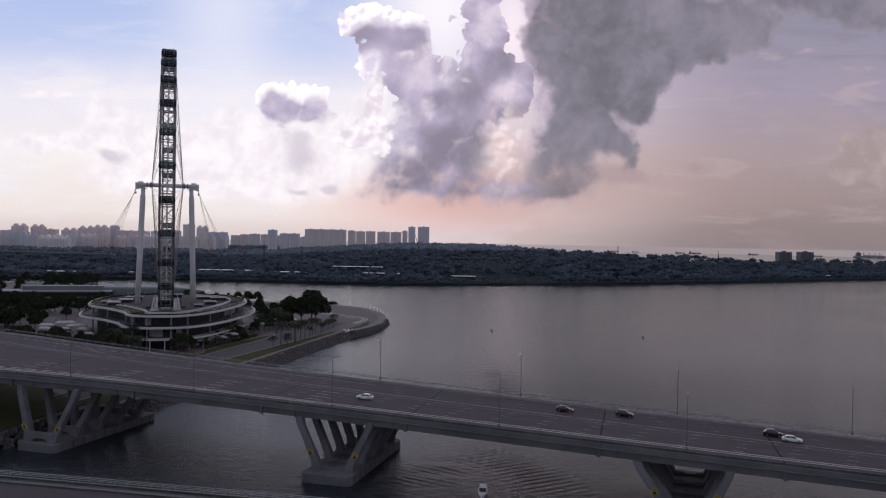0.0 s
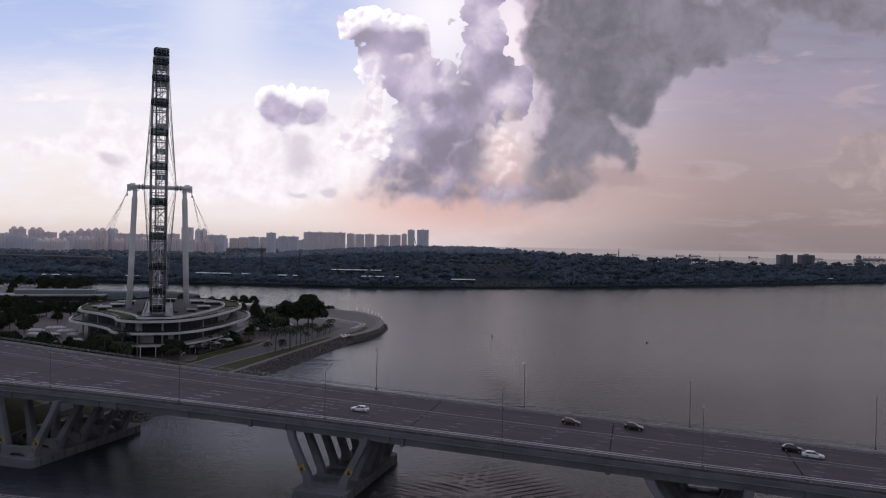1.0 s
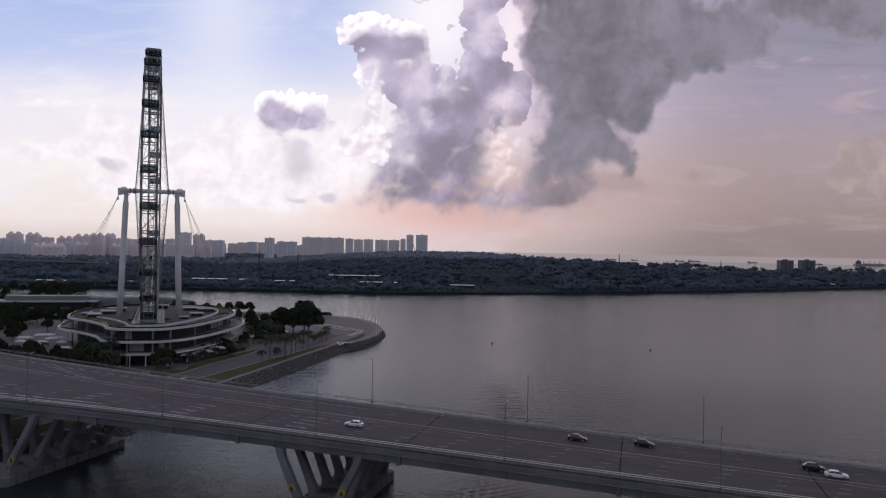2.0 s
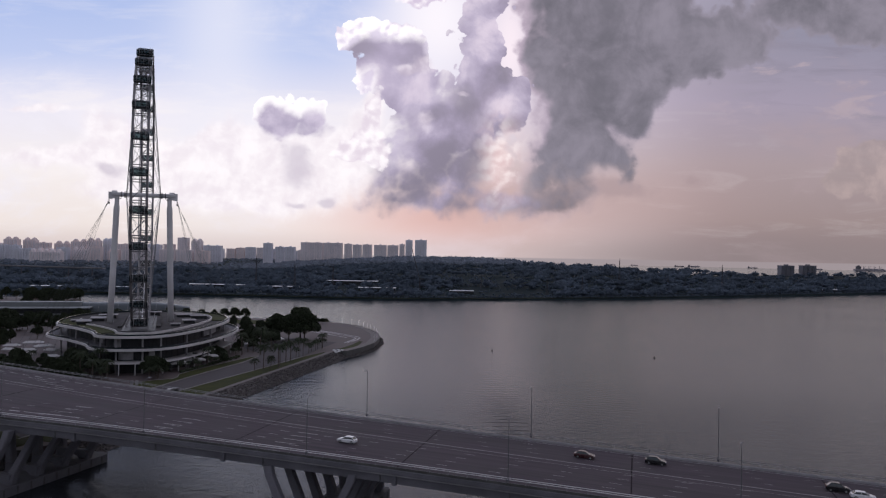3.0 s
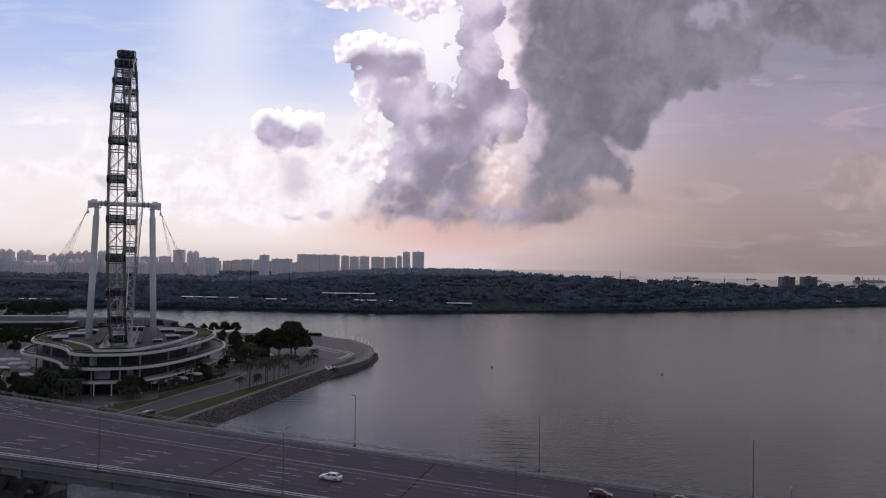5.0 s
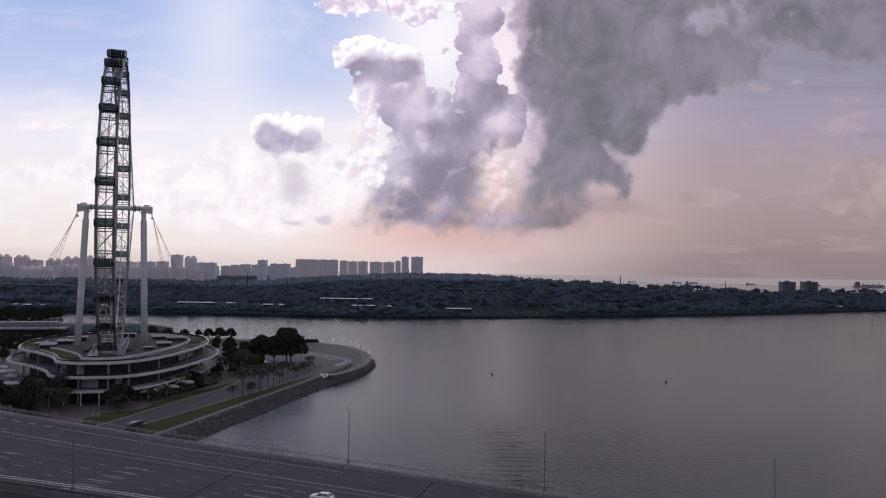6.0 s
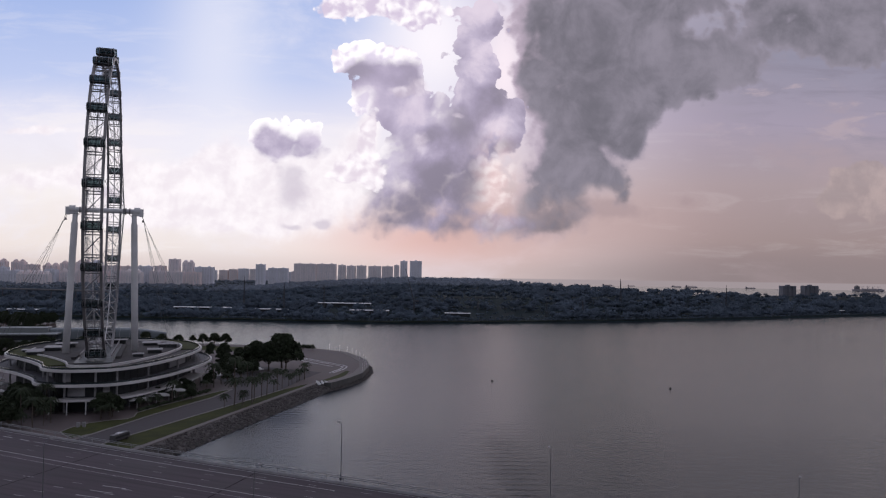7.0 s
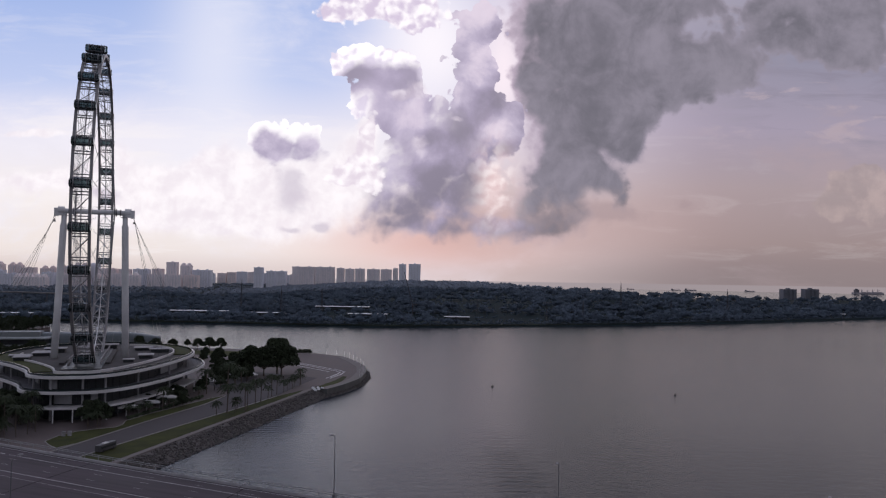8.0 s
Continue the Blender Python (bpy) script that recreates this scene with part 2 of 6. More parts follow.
    tone = w.math("ADD", w.math("ADD", w.math("ADD", grain, rise), w.math("MULTIPLY", swollen, 0.75)), w.math("MULTIPLY", relief, 0.035))
    body = w.ramp(w.smooth(tone, 0.31, 0.98), ((0.0, (0.245, 0.215, 0.275)), (0.4, (0.37, 0.318, 0.43)), (0.75, (0.54, 0.47, 0.60)), (1.0, (0.80, 0.69, 0.79))))
    body = w.mix(w.math("MULTIPLY", shine, 0.40), body, (0.56, 0.485, 0.635))
    open_top = w.smooth(w.math("SUBTRACT", above, w.math("MULTIPLY", swollen, 0.8)), 1.5, -0.40)
    open_top = w.math("MULTIPLY", open_top, w.smooth(s, 0.03, -0.02, 0.12, 1.0))
    rim = w.mix(w.math("MAXIMUM", shine, w.smooth(s, 0.02, -0.08)), w.mix(lit, (0.46, 0.39, 0.47), (0.64, 0.54, 0.62)), w.mix(w.smooth(relief, -0.25, 0.25), (0.80, 0.72, 0.85), (1.12, 1.06, 1.07)))
    ccol = w.mix(open_top, body, rim)
    ccol = w.mix(low, ccol, body)
    base = w.mix(w.smooth(crisp, w.math("SUBTRACT", -0.02, w.math("MULTIPLY", low, 0.5)), w.math("ADD", 0.12, w.math("MULTIPLY", low, 2.1))), base, ccol)
    # white billows catching the sun on the heap's flank
    flank = blobs([(-0.086, 0.180, 0.016, 0.030), (-0.100, 0.150, 0.020, 0.022), (-0.085, 0.125, 0.022, 0.022), (-0.118, 0.128, 0.022, 0.018)], pw, lump, 1.5)
    base = w.mix(w.smooth(flank, 0.0, 0.5, 0.0, 0.9), base, w.mix(lit, (0.80, 0.70, 0.78), (1.08, 1.02, 1.03)))
    inner = blobs([(-0.045, 0.236, 0.020, 0.008), (-0.022, 0.244, 0.018, 0.012), (0.028, 0.206, 0.012, 0.006), (-0.025, 0.165, 0.022, 0.020)], pw, lump, 1.2)
    base = w.mix(w.smooth(inner, -0.1, 1.3, 0.0, 0.6), base, w.mix(lit, (0.62, 0.53, 0.62), (0.98, 0.88, 0.94)))
    # sunlit gaps low in the heap
    gap = w.math("MULTIPLY", glow(0.075, 0.120, 0.024, 0.05), w.smooth(lump, -0.45, 0.05))
    base = w.mix(gap, base, w.mix(lit, (0.78, 0.58, 0.58), (1.04, 0.90, 0.88)))

    tiny = blobs(small, pw, lump, 1.5)
    tiny_above = w.math("ADD", blobs(small, moved(pw, -0.003, 0.011)), w.math("MULTIPLY", lump, 0.9))
    under = w.smooth(h, 0.176, 0.150)
    tcol = w.mix(w.smooth(tiny_above, -0.4, 0.9), (1.07, 1.02, 1.03), w.mix(w.smooth(puff, 0.3, 0.7), (0.46, 0.40, 0.53), (0.68, 0.60, 0.73)))
    base = w.mix(w.smooth(tiny, w.math("SUBTRACT", -0.02, w.math("MULTIPLY", under, 0.4)), w.math("ADD", 0.10, w.math("MULTIPLY", under, 1.6))), base, tcol)
    top = blobs(tops, pw, lump, 1.8)
    base = w.mix(w.smooth(top, -0.02, 0.45), base, w.mix(w.smooth(relief, -0.3, 0.35), (0.70, 0.60, 0.74), (1.06, 1.0, 1.02)))

    # faint slanting beams below the heap, and the thick air along the horizon
    whole = w.mix(front, dome, base)
    whole = w.mix(w.math("MULTIPLY", w.smooth(h, 0.03, 0.0), 0.35), whole, w.mix(w.smooth(s, -0.05, 0.3), (0.62, 0.50, 0.49), (0.33, 0.265, 0.26)))
    whole = w.mix(w.smooth(h, -0.0062, -0.0045), w.mix(w.smooth(s, -0.1, 0.3), (0.44, 0.38, 0.39), (0.35, 0.295, 0.305)), whole)
    w.put(bg.inputs[0], whole)
    bg.inputs[1].default_value = 1.0


DOME_CLOUD = (0.455, 0.455, 0.535)
build_sky()
sun = new("sun", bpy.data.lights.new("sun", "SUN"))
sun.data.energy, sun.data.angle, sun.data.color = 0.5, radians(80), (1.0, 0.9, 0.82)
sun.matrix_world = look((0, 0, 0), (-math.sin(SUN_AZ) * math.cos(SUN_EL), -math.cos(SUN_AZ) * math.cos(SUN_EL), -math.sin(SUN_EL)))
scene.view_settings.exposure = 0.0


# ---- materials ----
def surface(name, base, rough=0.7, vary=0.25, scale=0.5, fine=8.0, bump=0.0, metal=0.0, tint=None, spec=0.5, per=0.0):
    """A painted, mineral or plant surface: base colour with coarse stains, fine grain and relief."""
    m = bpy.data.materials.new(name)
    m.use_nodes = True
    w = Nodes(m.node_tree)
    out = w.add("ShaderNodeOutputMaterial")
    b = w.add("ShaderNodeBsdfPrincipled")
    w.link(b.outputs[0], out.inputs[0])
    co = w.add("ShaderNodeTexCoord").outputs["Object"]
    a = w.noise(co, scale, 5.0, 0.6)
    g = w.noise(co, fine, 3.0, 0.6)
    dark = tuple(c * (1 - vary) for c in base)
    light = tint or tuple(min(1.0, c * (1 + vary)) for c in base)
    col = w.mix(w.smooth(a, 0.3, 0.7), dark, light)
    col = w.mix(w.smooth(g, 0.25, 0.75, 0.0, 0.35), col, tuple(c * (1 - 0.8 * vary) for c in base))
    if per:
        oi = w.add("ShaderNodeObjectInfo").outputs["Random"]
        gi = w.add("ShaderNodeNewGeometry").outputs["Random Per Island"]
        rnd = w.math("FRACT", w.math("ADD", oi, gi))
        col = w.mix(1.0, col, w.ramp(rnd, ((0.0, (1 - per,) * 3), (1.0, (1 + per,) * 3))), "MULTIPLY")
    w.put(b.inputs["Base Color"], col)
    w.put(b.inputs["Roughness"], w.smooth(a, 0.3, 0.7, max(0.02, rough - 0.08), min(1.0, rough + 0.08)))
    b.inputs["Metallic"].default_value = metal
    b.inputs["Specular IOR Level"].default_value = spec
    if bump:
        bn = w.add("ShaderNodeBump")
        bn.inputs["Strength"].default_value = 0.6
        bn.inputs["Distance"].default_value = bump
        w.put(bn.inputs["Height"], g)
        w.link(bn.outputs[0], b.inputs["Normal"])
    return m


def leaf_surface(name, base, vary, scale, per):
    """Leaves: matt, nearly half of the light shining through."""
    m = surface(name, base, 0.95, vary, scale, 0.3, per=per, spec=0.1)
    tree = m.node_tree
    b = next(n for n in tree.nodes if n.type == "BSDF_PRINCIPLED")
    out = next(n for n in tree.nodes if n.type == "OUTPUT_MATERIAL")
    tr = tree.nodes.new("ShaderNodeBsdfTranslucent")
    tree.links.new(b.inputs["Base Color"].links[0].from_socket, tr.inputs["Color"])
    mx = tree.nodes.new("ShaderNodeMixShader")
    mx.inputs[0].default_value = 0.45
    tree.links.new(b.outputs[0], mx.inputs[1])
    tree.links.new(tr.outputs[0], mx.inputs[2])
    tree.links.new(mx.outputs[0], out.inputs[0])
    return m


def water_surface():
    m = bpy.data.materials.new("water")
    m.use_nodes = True
    w = Nodes(m.node_tree)
    out = w.add("ShaderNodeOutputMaterial")
    co = w.add("ShaderNodeTexCoord").outputs["Object"]
    sep = w.add("ShaderNodeSeparateXYZ")
    w.link(co, sep.inputs[0])
    x, y = sep.outputs[0], sep.outputs[1]
    big = w.noise(co, 0.008, 3.0, 0.5)
    swell = w.noise(w.xyz(w.math("MULTIPLY", x, 0.55), y, 0.0), 0.30, 4.0, 0.6, 0.4)
    rip = w.noise(w.xyz(w.math("MULTIPLY", x, 0.6), y, 0.0), 1.5, 3.0, 0.6, 0.2)
    hh = w.math("ADD", w.math("MULTIPLY", swell, 0.6), w.math("MULTIPLY", rip, 0.24))

    def train(cx, cy, rx, ry, angle, length, amp):
        """A patch of parallel wash waves."""
        u = w.math("ADD", w.math("MULTIPLY", w.math("SUBTRACT", x, cx), math.cos(angle)), w.math("MULTIPLY", w.math("SUBTRACT", y, cy), math.sin(angle)))
        v = w.math("SUBTRACT", w.math("MULTIPLY", w.math("SUBTRACT", y, cy), math.cos(angle)), w.math("MULTIPLY", w.math("SUBTRACT", x, cx), math.sin(angle)))
        r = w.math("ADD", w.math("POWER", w.math("ABSOLUTE", w.math("DIVIDE", u, rx)), 2.0), w.math("POWER", w.math("ABSOLUTE", w.math("DIVIDE", v, ry)), 2.0))
        bend = w.math("MULTIPLY", w.noise(co, 0.04, 2.0, 0.5), length * 0.9)
        wave = w.math("SINE", w.math("MULTIPLY", w.math("ADD", v, bend), 2 * math.pi / length))
        return w.math("MULTIPLY", w.math("MULTIPLY", wave, amp), w.math("EXPONENT", w.math("MULTIPLY", r, -1.0)))

    for t in ((25, 318, 9, 70, 0.0, 5.4, 0.30), (20, 205, 9, 22, 0.5, 2.6, 0.24), (6, 205, 8, 24, -0.6, 3.0, 0.14), (62, 330, 14, 60, -0.35, 4.5, 0.10), (-62, 392, 13, 18, 0.15, 4.0, 0.34), (-2, 200, 7, 18, -0.5, 2.4, 0.12)):
        hh = w.math("ADD", hh, train(*t))
    hh = w.math("MULTIPLY", hh, w.smooth(y, 420.0, 230.0, 0.75, 1.7))
    bn = w.add("ShaderNodeBump")
    bn.inputs["Strength"].default_value = 1.0
    bn.inputs["Distance"].default_value = 0.45
    w.put(bn.inputs["Height"], hh)
    body = w.add("ShaderNodeBsdfDiffuse")
    body.inputs["Color"].default_value = (0.022, 0.025, 0.031, 1)
    gloss = w.add("ShaderNodeBsdfGlossy")
    gloss.inputs["Color"].default_value = (0.93, 0.955, 1.0, 1)
    w.put(gloss.inputs["Roughness"], w.smooth(big, 0.35, 0.65, 0.035, 0.08))
    fres = w.add("ShaderNodeFresnel")
    fres.inputs["IOR"].default_value = 1.33
    for n in (body, gloss, fres):
        w.link(bn.outputs[0], n.inputs["Normal"])
    mx = w.add("ShaderNodeMixShader")
    w.put(mx.inputs[0], w.math("MULTIPLY_ADD", fres.outputs[0], 0.42, 0.042))
    w.link(body.outputs[0], mx.inputs[1])
    w.link(gloss.outputs[0], mx.inputs[2])
    w.link(mx.outputs[0], out.inputs[0])
    return m


WATER = water_surface()
def worn_asphalt():
    """Asphalt with paler wheel tracks and dark oil streaks along the road."""
    m = surface("asphalt", (0.050, 0.0365, 0.046), 0.92, 0.2, 0.08, 3.0, 0.01)
    tree = m.node_tree
    b = next(n for n in tree.nodes if n.type == "BSDF_PRINCIPLED")
    co = next(n for n in tree.nodes if n.type == "TEX_COORD")
    mp = tree.nodes.new("ShaderNodeMapping")
    mp.vector_type = "TEXTURE"
    mp.inputs["Rotation"].default_value = (0, 0, radians(-20))
    mp.inputs["Scale"].default_value = (40, 1.1, 1)
    tree.links.new(co.outputs["Object"], mp.inputs["Vector"])
    nz = tree.nodes.new("ShaderNodeTexNoise")
    nz.inputs["Scale"].default_value = 1.0
    nz.inputs["Detail"].default_value = 5.0
    tree.links.new(mp.outputs[0], nz.inputs["Vector"])
    rm = tree.nodes.new("ShaderNodeMapRange")
    for k, v in enumerate((0.3, 0.7, 0.72, 1.30)):
        rm.inputs[k + 1].default_value = v
    tree.links.new(nz.outputs["Fac"], rm.inputs[0])
    mul = tree.nodes.new("ShaderNodeMixRGB")
    mul.blend_type = "MULTIPLY"
    mul.inputs[0].default_value = 1.0
    src = b.inputs["Base Color"].links[0].from_socket
    tree.links.new(src, mul.inputs[1])
    tree.links.new(rm.outputs[0], mul.inputs[2])
    tree.links.new(mul.outputs[0], b.inputs["Base Color"])
    return m


ASPHALT = worn_asphalt()
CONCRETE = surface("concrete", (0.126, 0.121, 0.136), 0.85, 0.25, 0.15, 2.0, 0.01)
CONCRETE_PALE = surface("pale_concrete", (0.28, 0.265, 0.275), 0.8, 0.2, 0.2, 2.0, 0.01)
# dark concrete for wet and darker parts, and the ledge's painted shade
CONCRETE_DARK = surface("wet_concrete", (0.07, 0.068, 0.065), 0.6, 0.4, 0.3, 2.0, 0.02)
WHITE = surface("white_paint", (0.78, 0.77, 0.78), 0.6, 0.08, 0.1, 2.0)
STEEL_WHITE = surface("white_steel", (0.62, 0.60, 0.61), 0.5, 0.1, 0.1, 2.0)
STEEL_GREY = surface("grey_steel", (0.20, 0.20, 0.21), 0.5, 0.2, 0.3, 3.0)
DARK = surface("dark_panel", (0.024, 0.026, 0.029), 0.5, 0.3, 0.3, 3.0, spec=0.3)
GLASS_DARK = surface("dark_glass", (0.02, 0.028, 0.03), 0.08, 0.2, 0.2, 2.0, spec=0.8)
LINE = surface("road_paint", (0.35, 0.335, 0.34), 0.7, 0.25, 1.0, 6.0)
GRASS = surface("grass", (0.050, 0.055, 0.020), 0.95, 0.3, 0.12, 3.0, 0.05, spec=0.1)
PAVING = surface("paving", (0.10, 0.077, 0.077), 0.85, 0.2, 0.1, 1.5, 0.01)
ROCK = surface("rock", (0.078, 0.068, 0.066), 0.9, 0.35, 0.6, 3.0, 0.05, per=0.3)
SOIL = surface("ground_cover", (0.016, 0.026, 0.030), 0.95, 0.35, 0.02, 0.5, spec=0.05)
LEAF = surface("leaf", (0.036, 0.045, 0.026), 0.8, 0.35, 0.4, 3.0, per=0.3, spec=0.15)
# paler, bluer leaf colours carry the haze of distance, most on the ridge
LEAF_FAR_HAZED = leaf_surface("far_leaf", (0.114, 0.142, 0.182), 0.25, 0.012, 0.14)
LEAF_RIDGE_HAZED = leaf_surface("ridge_leaf", (0.25, 0.28, 0.335), 0.15, 0.01, 0.10)
BARK = surface("bark", (0.11, 0.085, 0.07), 0.9, 0.3, 1.0, 6.0, 0.02)


# ---- mesh helpers ----
def mesh(name, verts, faces, material, parent=None, label="", smooth=False):
    me = bpy.data.meshes.new(name)
    me.from_pydata([tuple(v) for v in verts], [], faces)
    me.materials.append(material)
    if smooth:
        me.polygons.foreach_set("use_smooth", [True] * len(me.polygons))
    me.update()
    ob = new(name, me)
    if parent is not None:
        ob.parent = parent
    if label:
        ob["label"] = label
    return ob


class Shape:
    """Collects boxes, bars, prisms and strips into one mesh."""

    def __init__(self):
        self.v, self.f = [], []

    def add(self, verts, faces):
        n = len(self.v)
        self.v += [tuple(p) for p in verts]
        self.f += [tuple(i + n for i in q) for q in faces]
        return self

    def box(self, c, size, m=None):
        x, y, z = (q / 2 for q in size)
        pts = [Vector((sx * x, sy * y, sz * z)) for sz in (-1, 1) for sx, sy in ((-1, -1), (1, -1), (1, 1), (-1, 1))]
        pts = [(m @ p if m else p) + Vector(c) for p in pts]
        return self.add(pts, [(3, 2, 1, 0), (4, 5, 6, 7), (0, 1, 5, 4), (1, 2, 6, 5), (2, 3, 7, 6), (3, 0, 4, 7)])

    def bar(self, a, b, r, sides=6, r2=None, squash=1.0):
        a, b = Vector(a), Vector(b)
        q = (b - a).to_track_quat("Z", "Y").to_matrix()
        r2 = r if r2 is None else r2
        ring = []
        for p, rr in ((a, r), (b, r2)):
            for k in range(sides):
                t = 2 * math.pi * (k + 0.5) / sides
                ring.append(p + q @ Vector((rr * math.cos(t), squash * rr * math.sin(t), 0)))
        f = [(k, (k + 1) % sides, sides + (k + 1) % sides, sides + k) for k in range(sides)]
        f += [tuple(range(sides))[::-1], tuple(range(sides, 2 * sides))]
        return self.add(ring, f)

    def tube(self, pts, r, sides=6, closed=False):
        n = len(pts)
        pts = [Vector(p) for p in pts]
        rings = []
        for k, p in enumerate(pts):
            if closed:
                d = pts[(k + 1) % n] - pts[k - 1]
            else:
                d = pts[min(k + 1, n - 1)] - pts[max(k - 1, 0)]
            q = d.to_track_quat("Z", "Y").to_matrix()
            rings += [p + q @ Vector((r * math.cos(2 * math.pi * (j + 0.5) / sides), r * math.sin(2 * math.pi * (j + 0.5) / sides), 0)) for j in range(sides)]
        f = []
        for k in range(n if closed else n - 1):
            k2 = (k + 1) % n
            f += [(k * sides + j, k * sides + (j + 1) % sides, k2 * sides + (j + 1) % sides, k2 * sides + j) for j in range(sides)]
        if not closed:
            f += [tuple(range(sides))[::-1], tuple(range((n - 1) * sides, n * sides))]
        return self.add(rings, f)

    def prism(self, outline, z0, z1):
        n = len(outline)
        v = [(x, y, z0) for x, y in outline] + [(x, y, z1) for x, y in outline]
        return self.add(v, [tuple(range(n))[::-1], tuple(range(n, 2 * n))] + [(k, (k + 1) % n, n + (k + 1) % n, n + k) for k in range(n)])

    def sweep(self, rails):
        """Skin between closed cross sections: a list of equal-length point rings along a path."""
        n, m = len(rails), len(rails[0])
        v = [p for ring in rails for p in ring]
        f = [(k * m + j, (k + 1) * m + j, (k + 1) * m + (j + 1) % m, k * m + (j + 1) % m) for k in range(n - 1) for j in range(m)]
        f += [tuple(range(m)), tuple(range((n - 1) * m, n * m))[::-1]]
        return self.add(v, f)

    def out(self, name, material, parent=None, label="", smooth=False):
        return mesh(name, self.v, self.f, material, parent, label, smooth)


def empty(name, place=(0, 0, 0)):
    ob = new(name)
    ob.location = place
    return ob


# ---- water ----
wat = Shape()
ring = [(4900 * math.cos(2 * math.pi * k / 96), 4900 * math.sin(2 * math.pi * k / 96), 0.0) for k in range(96)]
wat.add(ring, [tuple(range(96))])
tagged(wat.out("water", WATER), "calm grey river basin reaching out to the sea", "water", kind="structure")

# ---- bridge ----
NEAR = [(-320, 243.5), (-220, 235.0), (-145.2, 224.5), (-97.2, 214.6), (-63.2, 205.5), (-26.2, 194.3), (12.4, 181.8), (51.4, 169.0), (96.8, 154.9), (175, 131.0), (292, 95.0)]
FAR = [(-290, 356.0), (-195, 311.5), (-131.0, 280.9), (-85.6, 260.7), (-52.7, 247.2), (-16.4, 233.2), (21.8, 219.1), (60.5, 205.1), (105.4, 189.0), (183.5, 160.5), (300.5, 118.0)]


def road_z(x):
    return 15.9 - 0.03 * max(-165.0, min(x, 180.0))


def along(points, u):
    """A smooth point on a polyline at index u."""
    k = max(0, min(int(math.floor(u)), len(points) - 2))
    t = u - k
    p = [Vector(points[max(0, min(j, len(points) - 1))]) for j in (k - 1, k, k + 1, k + 2)]
    return 0.5 * ((2 * p[1]) + (p[2] - p[0]) * t + (2 * p[0] - 5 * p[1] + 4 * p[2] - p[3]) * t * t + (3 * p[1] - p[0] - 3 * p[2] + p[3]) * t ** 3)


STATIONS = [k / 6 for k in range(6 * (len(NEAR) - 1) + 1)]


def deck(u, w, up=0.0):
    """A point of the bridge: u along it; w metres in from the near edge, from the far edge above 500, or a share of the width as a 1-tuple."""
    a, b = along(NEAR, u), along(FAR, u)
    d = (b - a).normalized()
    if isinstance(w, tuple):
        p = a + (b - a) * w[0] + d * (w[1] if len(w) > 1 else 0)
    else:
        p = b + d * (w - 1000) if w > 500 else a + d * w
    mid = (a + b) / 2
    return Vector((p.x, p.y, road_z(mid.x) + up))


# arc length along the middle, to space things evenly
FINE = [k / 40 for k in range(40 * (len(NEAR) - 1) + 1)]
ARC = [0.0]
for k in range(1, len(FINE)):
    ARC.append(ARC[-1] + (deck(FINE[k], (0.5,)) - deck(FINE[k - 1], (0.5,))).length)


def at_arc(d):
    return float(np.interp(d, ARC, FINE))


def u_of_x(points, x):
    us = np.array(FINE)
    xs = np.array([along(points, u).x for u in FINE])
    return float(np.interp(x, xs, us))


def strip(sections, name, material, parent, label="", us=STATIONS):
    sh = Shape()
    sh.sweep([[deck(u, w, z) for w, z in sections] for u in us])
    return sh.out(name, material, parent, label)


bridge = empty("road_bridge")
tagged(bridge, "wide concrete road bridge with pale parapets crossing the water", "bridge")
strip([(0.5, 0), (999.5, 0), (999.5, -0.3), (0.5, -0.3)], "roadway", ASPHALT, bridge, "worn grey asphalt carriageway")


def edge(sgn):
    """Parapet, handrail and girder of one edge of the bridge."""
    def w(v):
        return v if sgn > 0 else 1000 - v
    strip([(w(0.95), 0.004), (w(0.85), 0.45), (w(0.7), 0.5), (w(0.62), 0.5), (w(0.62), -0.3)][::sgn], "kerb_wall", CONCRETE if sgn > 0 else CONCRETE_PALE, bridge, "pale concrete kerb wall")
    # this dark band puts the shade of the recess below the rail into colour
    strip([(w(0.60), 0.46), (w(0.42), 0.46), (w(0.42), -0.2), (w(0.60), -0.25)][::sgn], "service_ledge", CONCRETE_DARK, bridge, "service ledge coloured dark as a shaded recess")
    strip([(w(0.40), -0.02), (w(-0.05), -0.06), (w(-0.05), -0.95), (w(0.6), -1.0), (w(0.6), -0.3), (w(0.40), -0.25)][::sgn], "parapet", CONCRETE, bridge, "grey concrete parapet")
    strip([(w(0.35), -1.0), (w(0.35), -1.35), (w(0.9), -1.45), (w(0.9), -1.0)][::sgn], "drip_ledge", CONCRETE_PALE, bridge, "pale concrete ledge")
    strip([(w(1.1), -0.35), (w(1.1), -3.1), (w(1.9), -3.3), (w(1.9), -0.35)][::sgn], "edge_girder", CONCRETE, bridge)
    rail = Shape()
    for z in (1.15, 1.5):
        rail.tube([deck(u, w(0.35), z) for u in STATIONS], 0.075, 4)
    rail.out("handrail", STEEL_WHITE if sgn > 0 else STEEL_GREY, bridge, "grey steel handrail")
    post = Shape().box((0, 0, 0.1), (0.1, 0.1, 1.1))
    me = None
    d = 120.0
    while d < 600:
        u = at_arc(d)
        if me is None:
            ob = post.out("rail_post", STEEL_GREY, bridge)
            me = ob.data
        else:
            ob = new("rail_post", me)
            ob.parent = bridge
        ob.location = deck(u, w(0.35), 0.85)
        d += 3.9


edge(1)
edge(-1)
strip([(1.9, -0.4), (998.1, -0.4), (995, -2.7), (5, -2.7)][::-1], "soffit", CONCRETE, bridge)


